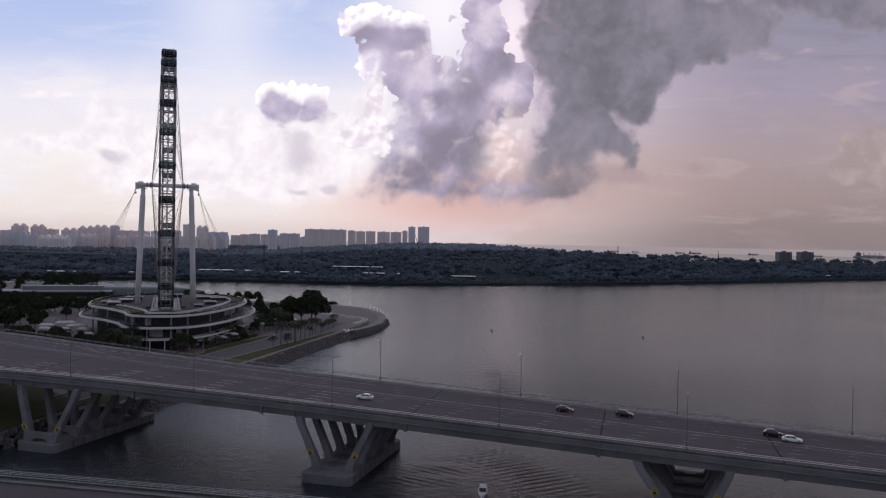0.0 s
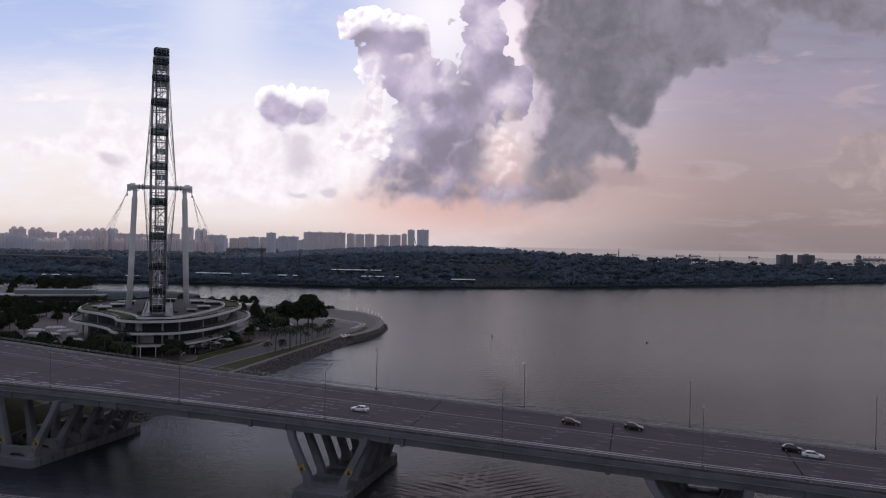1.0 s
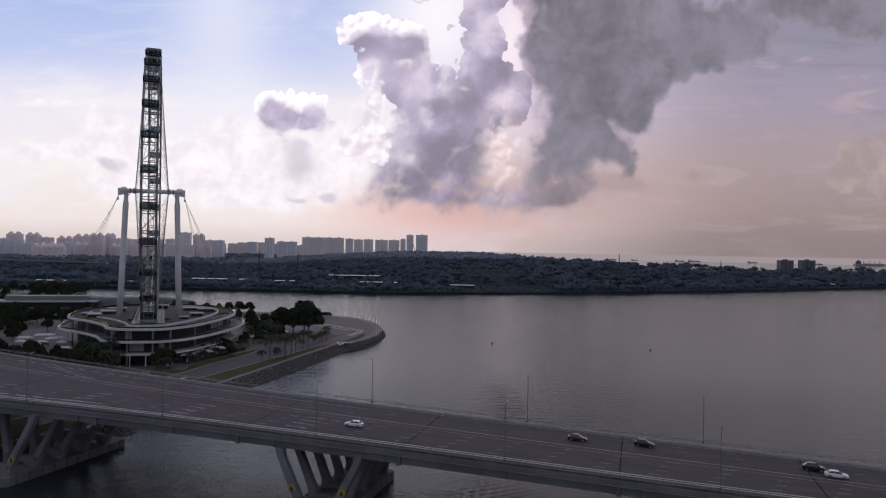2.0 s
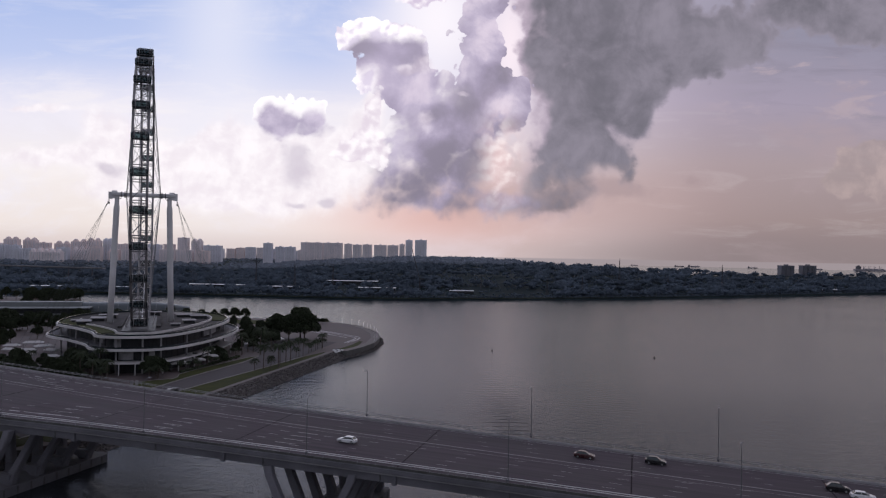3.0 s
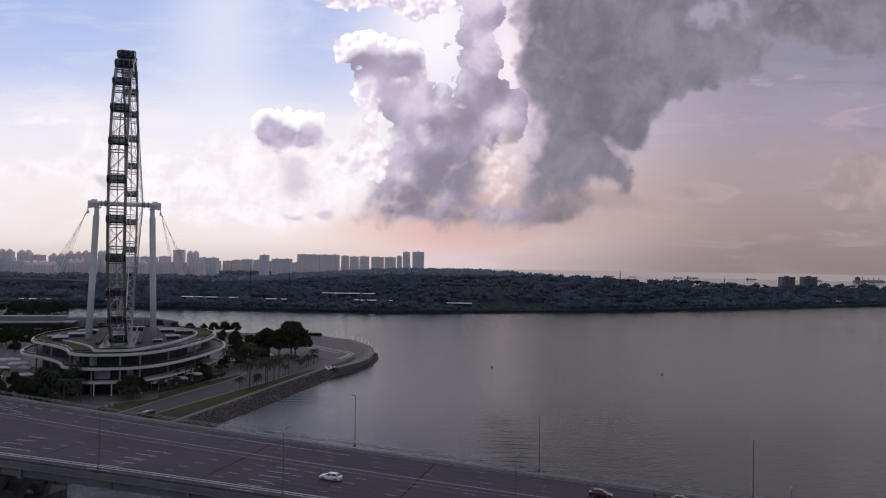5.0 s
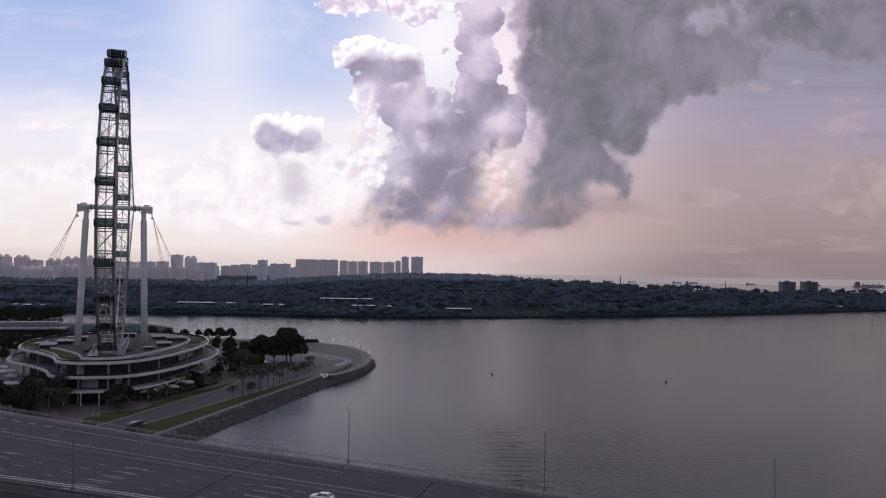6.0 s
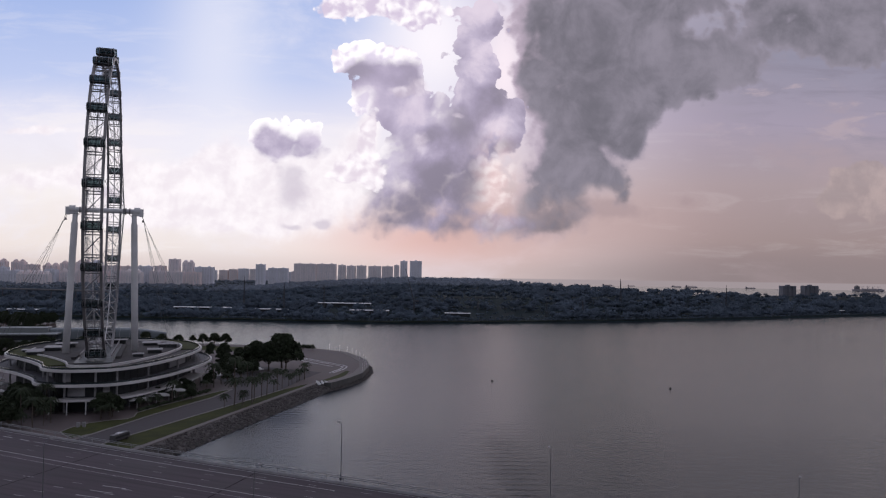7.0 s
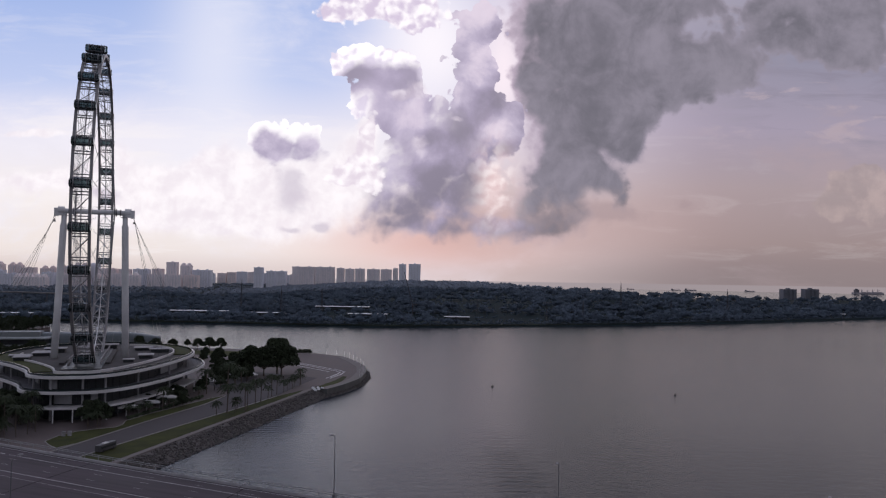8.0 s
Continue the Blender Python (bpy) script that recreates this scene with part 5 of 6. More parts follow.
# parked coach, cabinets and a jetty on the near shore
COACH = surface("coach_paint", (0.07, 0.068, 0.072), 0.35, 0.15, 0.5, 4.0)
coach = empty("coach", (-102.4, 331.5, 3.36))
coach.scale = (0.8, 0.8, 0.8)
coach.rotation_euler = (0, 0, math.atan2(AL.y, AL.x))
tagged(coach, "dark parked coach with a pale roof unit by the kerb", "coach")
sh = Shape()
sh.sweep([[(x, -1.2 * k, 0.5), (x, -1.25 * k, 1.6), (x, -1.15 * k, 3.0), (x, 1.15 * k, 3.0), (x, 1.25 * k, 1.6), (x, 1.2 * k, 0.5)] for x, k in ((5.2, 0.9), (4.9, 1.0), (-4.9, 1.0), (-5.2, 0.93))])
sh.out("body", COACH, coach)
for sy in (-1, 1):
    Shape().box((0, sy * 1.235, 1.95), (9.2, 0.06, 0.9)).out("window_band", DARK, coach, "dark window band")
    for x in (-3.2, 3.2):
        Shape().bar((x, sy * 0.95, 0.5), (x, sy * 1.28, 0.5), 0.5, 14).out("wheel", RUBBER, coach)
Shape().box((-0.5, 0, 3.15), (3.0, 1.6, 0.3)).out("roof_unit", STEEL_WHITE, coach)
for x, y in ((-125.4, 352), (-123.6, 352.6)):
    ob = empty("utility_cabinet", (x, y, 3.4))
    tagged(ob, "pale metal utility cabinet on the grass", "cabinet", "utility cabinets")
    Shape().box((0, 0, 0.8), (1.1, 0.7, 1.6)).box((0, 0, 1.63), (1.2, 0.8, 0.08)).out("body", CONCRETE_PALE, ob)
jetty = empty("jetty")
tagged(jetty, "small dark floating jetty below the bank", "jetty")
jd = Matrix.Rotation(radians(-12), 3, "Z")
jc = Vector((-73.0, 307.0, 0.5))
Shape().box(jc, (9, 4, 0.6), jd).out("float", CONCRETE_DARK, jetty)
for o in (-4, 0, 4):
    p = jc + jd @ Vector((o, -1.8, 0))
    Shape().bar((p.x, p.y, -1), (p.x, p.y, 2.2), 0.15, 8).out("pile", STEEL_GREY, jetty)

# ---- trees ----
def crown_mesh(seed, blobs, leaves, size, flat=0.75):
    """Leaf clumps scattered over several rounded masses."""
    r = np.random.default_rng(seed)
    V, F = [], []
    for k in range(leaves):
        c, rad = blobs[int(r.integers(len(blobs)))]
        d = r.normal(size=3)
        d /= np.linalg.norm(d)
        if d[2] < -0.35:
            d[2] *= -0.6
        p = np.array(c) + d * rad * r.uniform(0.72, 1.05) * np.array([1, 1, flat])
        u = r.normal(size=3)
        u /= np.linalg.norm(u)
        v = np.cross(u, d + 0.6 * r.normal(size=3))
        v /= max(np.linalg.norm(v), 1e-6)
        a = size * r.uniform(0.6, 1.3)
        n = len(V)
        V += [p - u * a, p + v * a * 0.6, p + u * a, p - v * a * 0.6 + d * a * 0.3]
        F += [(n, n + 1, n + 2, n + 3)]
    return V, F


def build_tree(seed, height, spread, label):
    r = np.random.default_rng(seed)
    tree = empty("tree")
    tagged(tree, label, "tree", "broadleaf trees")
    tr = Shape()
    fork = height * 0.22
    tr.bar((0, 0, -0.3), (0.1, 0, fork), 0.03 * height, 8, 0.02 * height)
    blobs = []
    for k in range(16):
        a = 2 * math.pi * k / 7 + r.uniform(-0.3, 0.3)
        level = (k % 4) / 3
        q = spread * (0.72 - 0.5 * level ** 2) * r.uniform(0.6, 1.1)
        c = (q * math.cos(a), q * math.sin(a), height * (0.40 + 0.40 * level + r.uniform(-0.05, 0.06)))
        blobs.append((c, spread * r.uniform(0.28, 0.44)))
        mid = (c[0] * 0.4, c[1] * 0.4, fork + (c[2] - fork) * 0.55)
        tr.bar((0.1, 0, fork), mid, 0.012 * height, 6, 0.009 * height)
        tr.bar(mid, c, 0.009 * height, 5, 0.004 * height)
    tr.out("trunk", BARK, tree)
    V, F = crown_mesh(seed, blobs, 3600, 0.05 * spread + 0.2, 0.85)
    mesh("crown", V, F, LEAF, tree)
    return tree


def build_palm(seed, height, label):
    r = np.random.default_rng(seed)
    palm = empty("palm_tree")
    tagged(palm, label, "palm", "palms")
    lean = r.uniform(-0.5, 0.5)
    pts = [(lean * (t ** 2), 0.2 * math.sin(3 * t), height * t - 0.2) for t in (0, 0.25, 0.5, 0.75, 1.0)]
    Shape().tube(pts, 0.2, 7).out("trunk", BARK, palm)
    V, F = [], []
    for k in range(24):
        a = 2 * math.pi * k / 24 + r.uniform(-0.2, 0.2)
        up = r.uniform(-0.15, 1.0)
        L = r.uniform(3.4, 4.6)
        d = Vector((math.cos(a), math.sin(a), 0))
        sd = Vector((-d.y, d.x, 0))
        mid = []
        for j in range(7):
            t = j / 6
            mid.append(Vector(pts[-1]) + d * L * t * (1 - 0.15 * t) + Vector((0, 0, L * (up * t - (0.55 + up * 0.55) * t * t))))
        for j in range(1, 7):
            wid = 0.72 * (1 - abs(j / 6 - 0.45)) + 0.06
            for s in (-1, 1):
                n = len(V)
                V += [mid[j - 1], mid[j], mid[j] + sd * s * wid + Vector((0, 0, -wid * 0.55)) + d * 0.25]
                F += [(n, n + 1, n + 2)]
    mesh("fronds", V, F, LEAF, palm)
    return palm


TREES = [build_tree(11, 13.0, 7.5, "dark spreading broadleaf tree on the waterfront"), build_tree(12, 10.0, 5.2, "dark rounded broadleaf tree near the terminal"), build_tree(13, 11.5, 4.6, "dark upright broadleaf tree near the terminal")]
PALMS = [build_palm(21, 9.4, "tall palm with drooping fronds beside the promenade"), build_palm(22, 6.8, "short palm with drooping fronds beside the promenade")]
used = set()


def plant(src, x, y, scale, spin, z=3.35):
    m = pose(x, y, z, 0, 0, spin) @ Matrix.Diagonal((scale, scale, scale, 1))
    if src.name not in used:
        used.add(src.name)
        src.matrix_basis = m
        return src
    return copy_thing(src, m)


prng = np.random.default_rng(5)
for x, y, sc in ((-93, 516, 1.3), (-83.5, 517, 1.15), (-88, 528, 1.25), (-101, 521, 1.0)):
    plant(TREES[0], x, y, sc, prng.uniform(0, 360))
for x, y, k, sc in ((-111, 521, 1, 1.0), (-116, 512, 1, 0.9), (-106, 532, 2, 0.9), (-122, 530, 1, 0.95), (-128, 545, 2, 1.0), (-120, 556, 1, 0.9), (-190, 657, 1, 0.8), (-183, 668, 2, 0.7), (-173, 660, 1, 0.85), (-164, 658, 1, 0.95), (-156, 660, 1, 0.9), (-200, 650, 1, 0.9), (-208, 640, 2, 0.9), (-214, 655, 1, 1.0), (-150, 600, 2, 0.8), (-137, 585, 1, 0.9), (-142, 570, 2, 0.8)):
    plant(TREES[k], x, y, sc, prng.uniform(0, 360))
for x, y in ((-101, 640), (-97, 636), (-93.5, 634), (-90, 634.5), (-87, 634)):
    plant(TREES[1], x, y, 0.42, prng.uniform(0, 360))
for x, y, k, sc in ((-300, 560, 2, 1.3), (-288, 548, 1, 1.3), (-276, 556, 2, 1.2), (-262, 540, 1, 1.3), (-250, 552, 2, 1.2), (-238, 536, 1, 1.2), (-226, 548, 1, 1.1), (-245, 575, 2, 1.2), (-258, 590, 1, 1.2), (-230, 590, 1, 1.2), (-222, 570, 2, 1.1)):
    plant(TREES[k], x, y, sc, prng.uniform(0, 360))
# dense planting west of the terminal and along the bridge
for k in range(150):
    while True:
        x, y = prng.uniform(-350, -172), prng.uniform(300, 610)
        v = Vector((x - HUB.x, y - HUB.y))
        a, b = -v.x * math.sin(AZ) + v.y * math.cos(AZ), v.x * math.cos(AZ) + v.y * math.sin(AZ)
        if b < -50 and not (-345 < x < -262 and 610 < y < 680) and not (-236 < x < -176 and 388 < y < 482):
            break
    plant(TREES[1 + k % 2], x, y, prng.uniform(0.75, 1.2), prng.uniform(0, 360))
for x, y, k, sc in ((-184, 372, 1, 0.9), (-176, 366, 2, 0.95), (-169, 372, 1, 0.8), (-162, 362, 2, 0.85), (-190, 384, 1, 1.0), (-178, 384, 2, 0.8), (-157, 368, 1, 0.7), (-196, 362, 2, 1.0), (-170, 352, 1, 0.75), (-143.5, 366, 2, 0.75), (-128, 380, 1, 0.7), (-118, 410, 2, 0.6), (-112, 432, 1, 0.6), (-109, 452, 1, 0.6), (-107, 484, 2, 0.7), (-104, 470, 1, 0.6), (-152, 352, 1, 0.9), (-147, 347, 2, 0.8), (-157, 358, 1, 1.0), (-150, 371, 2, 0.95), (-154, 377, 1, 0.9), (-160, 384, 2, 0.95), (-165, 392, 1, 0.9), (-172, 398, 2, 0.9), (-163, 346, 1, 0.9), (-168, 340, 2, 0.9), (-176, 350, 1, 1.0), (-183, 358, 1, 1.1), (-160, 336, 1, 0.8), (-114, 424, 2, 0.65), (-116, 438, 1, 0.6), (-110, 462, 2, 0.7), (-112, 492, 1, 0.8), (-108, 505, 2, 0.9), (-100, 508, 1, 0.8)):
    plant(TREES[k], x, y, sc, prng.uniform(0, 360))
for x, y, k, sc in ((-82.6, 400.6, 0, 1.2), (-76.3, 405.5, 0, 0.95), (-77.2, 412.3, 0, 0.9), (-76.6, 424.4, 0, 0.9), (-75.2, 428.5, 0, 0.85), (-72.8, 451.8, 0, 0.75), (-85.5, 396.1, 1, 0.75), (-79.6, 401.5, 1, 0.85), (-70.8, 467.3, 1, 0.95), (-69.1, 471.6, 1, 1.0), (-67.4, 485.7, 1, 1.0), (-71, 459, 1, 1.05), (-123.6, 366.2, 1, 1.0), (-120.9, 368.2, 1, 1.05), (-114, 398, 1, 0.9), (-111, 408, 1, 0.9), (-117, 388, 1, 0.95), (-108.5, 424, 1, 0.95), (-106, 440, 1, 0.9), (-102, 462, 1, 1.0), (-99, 476, 1, 1.0), (-150, 358, 1, 1.0), (-203, 395, 1, 1.0), (-198, 412, 1, 1.0)):
    plant(PALMS[k], x, y, sc, prng.uniform(0, 360))
for x, y, k, sc in ((-143, 347.5, 1, 1.0), (-140.5, 350, 0, 0.9), (-139, 354.5, 1, 1.2), (-138.5, 359, 0, 0.8), (-152.5, 365, 0, 1.0), (-149, 376, 0, 1.0), (-118, 389.5, 1, 0.75), (-115.5, 392.5, 1, 0.75), (-112, 396, 1, 0.75), (-110, 405, 0, 0.8), (-107, 409, 1, 0.75), (-107.5, 426, 1, 0.75), (-105, 449.5, 0, 1.0), (-95.5, 450.5, 0, 1.25), (-105, 462, 1, 1.3), (-93.5, 468, 0, 0.9), (-80.5, 408, 1, 1.0), (-74, 438, 1, 1.1), (-73.5, 444, 0, 0.85), (-69, 478, 1, 1.15), (-67, 481, 0, 0.75)):
    plant(PALMS[k], x, y, sc, prng.uniform(0, 360))
for x, y, k, sc in ((-151.8, 373, 2, 1.0), (-166.7, 388.6, 1, 1.0), (-165.8, 394.6, 2, 0.9), (-125, 370, 2, 0.95), (-121.5, 372, 1, 0.85), (-124, 375, 2, 0.9), (-101, 486, 1, 0.9), (-96, 490, 2, 0.8), (-105, 415, 1, 0.5)):
    plant(TREES[k], x, y, sc, prng.uniform(0, 360))
for x, y, k, sc in ((-425.5, 839.3, 1, 1.26), (-403.7, 856.7, 2, 1.09), (-407.1, 850.6, 1, 1.23), (-418.7, 829.6, 2, 1.13), (-395.6, 821.6, 1, 1.23), (-377.0, 849.5, 2, 1.19), (-390.9, 844.9, 1, 0.9), (-375.6, 848.8, 2, 1.04), (-371.2, 828.5, 1, 1.11), (-395.3, 864.3, 2, 1.22), (-415.2, 853.7, 1, 1.2), (-380.8, 854.4, 2, 1.18), (-397.5, 810.0, 1, 1.22), (-398.8, 803.5, 2, 1.2), (-375.1, 810.6, 1, 1.09), (-369.4, 808.1, 2, 0.95), (-379.3, 840.5, 1, 1.12), (-406.8, 810.6, 2, 1.03), (-381.9, 848.8, 1, 1.15), (-396.3, 819.5, 2, 0.99), (-403.5, 808.0, 1, 1.24), (-378.1, 802.8, 2, 0.99)):
    plant(TREES[k], x, y, sc, prng.uniform(0, 360))
for k in range(26):
    x, y = prng.uniform(-505, -300), prng.uniform(690, 860)
    if y < 860 - 1.2 * max(0, x + 400):
        plant(TREES[1 + k % 2], x, y, prng.uniform(0.8, 1.3), prng.uniform(0, 360))
tagged(Shape().prism([(-124, 216), (-150, 208), (-300, 198), (-430, 198), (-430, 305), (-165, 300), (-116, 256), (-121, 240)], 3.2, 3.46).out("lawn", GRASS), "rough grass bank beneath the bridge", "lawn", kind="structure")
tagged(Shape().prism([(-150, 226), (-430, 232), (-430, 238), (-148, 231)], 3.4, 3.5).out("path", CONCRETE_PALE), "pale concrete path under the bridge", "path", kind="structure")
bank_rocks = Shape()
edge_line = [Vector(q) for q in ((-300, 196), (-150, 206), (-123, 214), (-119, 238), (-112, 252))]
for k in range(420):
    i = 0 if k < 160 else 1 if k < 240 else 2 if k < 330 else 3
    q = edge_line[i].lerp(edge_line[i + 1], prng.uniform(0, 1))
    o = prng.uniform(0, 1)
    d = (edge_line[i + 1] - edge_line[i]).normalized()
    boulder(bank_rocks, q.x + d.y * 4.0 * o, q.y - d.x * 4.0 * o, 3.3 - 3.2 * o, prng.uniform(0.6, 1.1))
tagged(bank_rocks.out("rock_bank", CONCRETE_DARK), "dark wet boulders along the bank beneath the bridge", "rocks", kind="stuff")
hedge = Shape()
for a0, a1, o in ((48, 104, 38.3),):
    n = int((a1 - a0) * 6)
    for k in range(n):
        p = pen(prng.uniform(a0, a1), o + prng.normal() * 0.5)
        boulder(hedge, p[0], p[1], 3.9 + prng.uniform(-0.2, 0.4), prng.uniform(0.35, 0.6))
tagged(hedge.out("hedge", LEAF), "low dark clipped hedge along the verge", "hedge", kind="stuff")

# ---- far shore ----
SHORE = [(-1600, 1015), (-520, 985), (-430, 1005), (-232, 1000), (-150, 985), (-56, 985), (84, 1025), (240, 1085), (426, 1180), (759, 1380), (1300, 1750), (1650, 2050)]
SX, SY = [p[0] for p in SHORE], [p[1] for p in SHORE]


def shore_y(x):
    return float(np.interp(x, SX, SY))


def back_y(x):
    """Where the land ends towards the open sea."""
    return float(np.interp(x, [-2600, 0, 150, 300, 480, 800, 1000, 1300, 1650], [4600, 4300, 3000, 2300, 1900, 2000, 2250, 2120, 2100]))


def land_z(x, y):
    d = y - shore_y(x)
    k = min(1.0, max(0.0, (x / min(y, 2600.0) + 0.24) / 0.21))
    k = 0.04 + 0.96 * k * k * (3 - 2 * k)
    near = min(16.0, max(0.0, (d - 70) * 0.06)) if x < 640 else min(9.0, max(0.0, (d - 70) * 0.03))
    return 2.4 + k * (near + max(0.0, min(d, 1800) - 300) * 0.0085)


cols = [-2600, -2000, -1600, -1200, -900, -700, -520, -430, -330, -232, -150, -56, 20, 84, 160, 240, 330, 426, 520, 640, 759, 900, 1100, 1300, 1480, 1650]
steps = [0, 0.004, 0.03, 0.07, 0.12, 0.2, 0.35, 0.55, 0.8, 1.0]
V, F = [], []
for x in cols:
    y0, y1 = shore_y(x), max(back_y(x), shore_y(x) + 20)
    V.append((x, y0 - 3, -1.0))
    for t in steps:
        y = y0 + (y1 - y0) * t
        V.append((x, y, 0.8 if t == 0 else land_z(x, y)))
n = len(steps) + 1
for i in range(len(cols) - 1):
    for j in range(n - 1):
        F.append((i * n + j, (i + 1) * n + j, (i + 1) * n + j + 1, i * n + j + 1))
tagged(mesh("far_shore", V, F, SOIL), "low wooded far shore across the basin", "ground", kind="structure")
SHORE_GRASS = surface("shore_grass", (0.022, 0.029, 0.022), 0.95, 0.3, 0.03, 0.5, spec=0.05)
strips = Shape()
for i in range(60):
    x0, x1 = -560 + i * 21, -560 + (i + 1) * 21
    strips.add([(x0, shore_y(x0) + 2, 1.9), (x1, shore_y(x1) + 2, 1.9), (x1, shore_y(x1) + 14, 2.7), (x0, shore_y(x0) + 14, 2.7)], [(0, 1, 2, 3)])
tagged(strips.out("shore_lawn", SHORE_GRASS), "pale grass bank along the far waterline", "lawn", kind="structure")


def woods(name, count, area, hlo, hhi, seed, label, cards=14, material=None):
    """Many small trees in one mesh: lumpy rounded crowns, each ruffled by loose leaf clumps."""
    r = np.random.default_rng(seed)
    spots = [q for q in (area(r) for _ in range(count)) if q is not None]
    n = len(spots)
    P = np.array(spots)
    hgt = hlo * 0.8 + (hhi * 1.1 - hlo * 0.8) * r.beta(1.6, 2.4, n)
    wid = hgt * r.uniform(0.35, 0.85, n)
    size = np.stack([wid, wid * r.uniform(0.7, 1.3, n), hgt * r.uniform(0.28, 0.42, n)], 1)
    # crown shells: rings of seven points from the skirt to the top
    seg, lifts = 7, (-0.75, -0.25, 0.3, 0.75)
    ang = 2 * math.pi * np.arange(seg) / seg
    unit = np.array([(math.sqrt(1 - e * e) * math.cos(a + 0.4 * k), math.sqrt(1 - e * e) * math.sin(a + 0.4 * k), e) for k, e in enumerate(lifts) for a in ang] + [(0, 0, 1.0)])
    m = len(unit)
    shell = P[:, None, :] + unit[None] * size[:, None, :] * r.uniform(0.45, 1.15, (n, m, 1))
    shell[:, :, 2] += (hgt * 0.56)[:, None]
    quads = np.array([(k * seg + q, k * seg + (q + 1) % seg, (k + 1) * seg + (q + 1) % seg, (k + 1) * seg + q) for k in range(len(lifts) - 1) for q in range(seg)])
    tris = np.array([((len(lifts) - 1) * seg + q, (len(lifts) - 1) * seg + (q + 1) % seg, m - 1) for q in range(seg)])
    base = (np.arange(n) * m)[:, None, None]
    # loose clumps standing off the shell
    d = r.normal(size=(n, cards, 3))
    d /= np.linalg.norm(d, axis=2, keepdims=True)
    d[:, :, 2] = np.abs(d[:, :, 2]) * 1.2 - 0.2
    c = P[:, None, :] + d * size[:, None, :] * r.uniform(0.75, 1.2, (n, cards, 1))
    c[:, :, 2] += (hgt * 0.56)[:, None]
    nrm = d + 0.6 * r.normal(size=(n, cards, 3))
    u = np.cross(nrm, r.normal(size=(n, cards, 3)))
    u /= np.maximum(np.linalg.norm(u, axis=2, keepdims=True), 1e-6)
    v = np.cross(nrm, u)
    v /= np.maximum(np.linalg.norm(v, axis=2, keepdims=True), 1e-6)
    a = wid[:, None, None] * r.uniform(0.14, 0.30, (n, cards, 1))
    clump = np.stack([c - u * a, c + v * a * 0.7, c + u * a, c - v * a * 0.7 + d * a * 0.4], 2).reshape(-1, 3)
    V = np.concatenate([shell.reshape(-1, 3), clump])
    four = np.concatenate([(quads[None] + base).reshape(-1, 4), n * m + np.arange(len(clump)).reshape(-1, 4)])
    three = (tris[None] + base).reshape(-1, 3)
    loops = np.concatenate([four.ravel(), three.ravel()]).astype(np.int32)
    starts = np.concatenate([np.arange(len(four)) * 4, 4 * len(four) + np.arange(len(three)) * 3]).astype(np.int32)
    me = bpy.data.meshes.new(name)
    me.vertices.add(len(V))
    me.vertices.foreach_set("co", V.astype(np.float32).ravel())
    me.loops.add(len(loops))
    me.loops.foreach_set("vertex_index", loops)
    me.polygons.add(len(starts))
    me.polygons.foreach_set("loop_start", starts)
    me.polygons.foreach_set("use_smooth", [True] * len(starts))
    me.materials.append(material or LEAF_FAR_HAZED)
    me.update(calc_edges=True)
    me.validate()
    return tagged(new(name, me), label, "woods", kind="stuff")


def belt(d0, d1, x0, x1, gaps=0.0):
    def pick(r):
        x = r.uniform(x0, x1)
        y = shore_y(x) + r.uniform(d0, d1)
        if y > back_y(x) - 15 or (gaps and math.sin(x * 0.021) + math.sin(x * 0.0083 + 1) + math.sin(y * 0.03) > 2.2 - gaps):
            return None
        return x, y, land_z(x, y)
    return pick


SHEDS = ((-322, 1165, 82, 14, 5), (-225, 1140, 54, 12, 4.5), (-132, 1215, 78, 12, 5), (-86, 1105, 52, 10, 4.5), (30, 1100, 34, 8, 4), (-420, 1075, 34, 8, 4), (470, 1260, 30, 7, 3), (690, 1410, 34, 8, 3.5), (-520, 1065, 40, 10, 4))


def clear_of_sheds(area):
    """Keep the sheds and the lawns before them open."""
    def pick(r):
        q = area(r)
        if q is not None:
            for sx, sy, L, wd, _ in SHEDS:
                if abs(q[0] - sx * q[1] / sy) < L * 0.52 and -45 < q[1] - sy < 14:
                    return None
        return q
    return pick


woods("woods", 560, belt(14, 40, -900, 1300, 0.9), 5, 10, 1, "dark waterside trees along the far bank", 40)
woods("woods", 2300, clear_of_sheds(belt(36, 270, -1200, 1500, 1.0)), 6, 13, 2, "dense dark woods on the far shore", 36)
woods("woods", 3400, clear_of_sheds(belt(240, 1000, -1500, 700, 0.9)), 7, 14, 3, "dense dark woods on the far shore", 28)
woods("woods", 1900, belt(1000, 1900, -560, 330), 10, 17, 4, "distant wooded ridge before the sea", 22, LEAF_RIDGE_HAZED)
woods("woods", 1600, belt(900, 1850, -1800, -540), 5, 10, 9, "low distant woods before the town", 10, LEAF_RIDGE_HAZED)
woods("woods", 900, belt(1800, 3300, -1400, -480), 6, 10, 10, "low distant woods before the town", 8, LEAF_RIDGE_HAZED)
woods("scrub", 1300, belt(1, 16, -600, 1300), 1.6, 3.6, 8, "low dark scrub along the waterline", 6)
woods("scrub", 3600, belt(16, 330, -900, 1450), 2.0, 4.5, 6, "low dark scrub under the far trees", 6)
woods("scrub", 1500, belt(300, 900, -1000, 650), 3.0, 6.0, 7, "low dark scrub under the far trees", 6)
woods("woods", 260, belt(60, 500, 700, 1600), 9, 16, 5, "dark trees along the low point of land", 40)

MAST_STEEL = surface("mast_steel", (0.05, 0.05, 0.058), 0.6, 0.2, 0.3, 2.0)
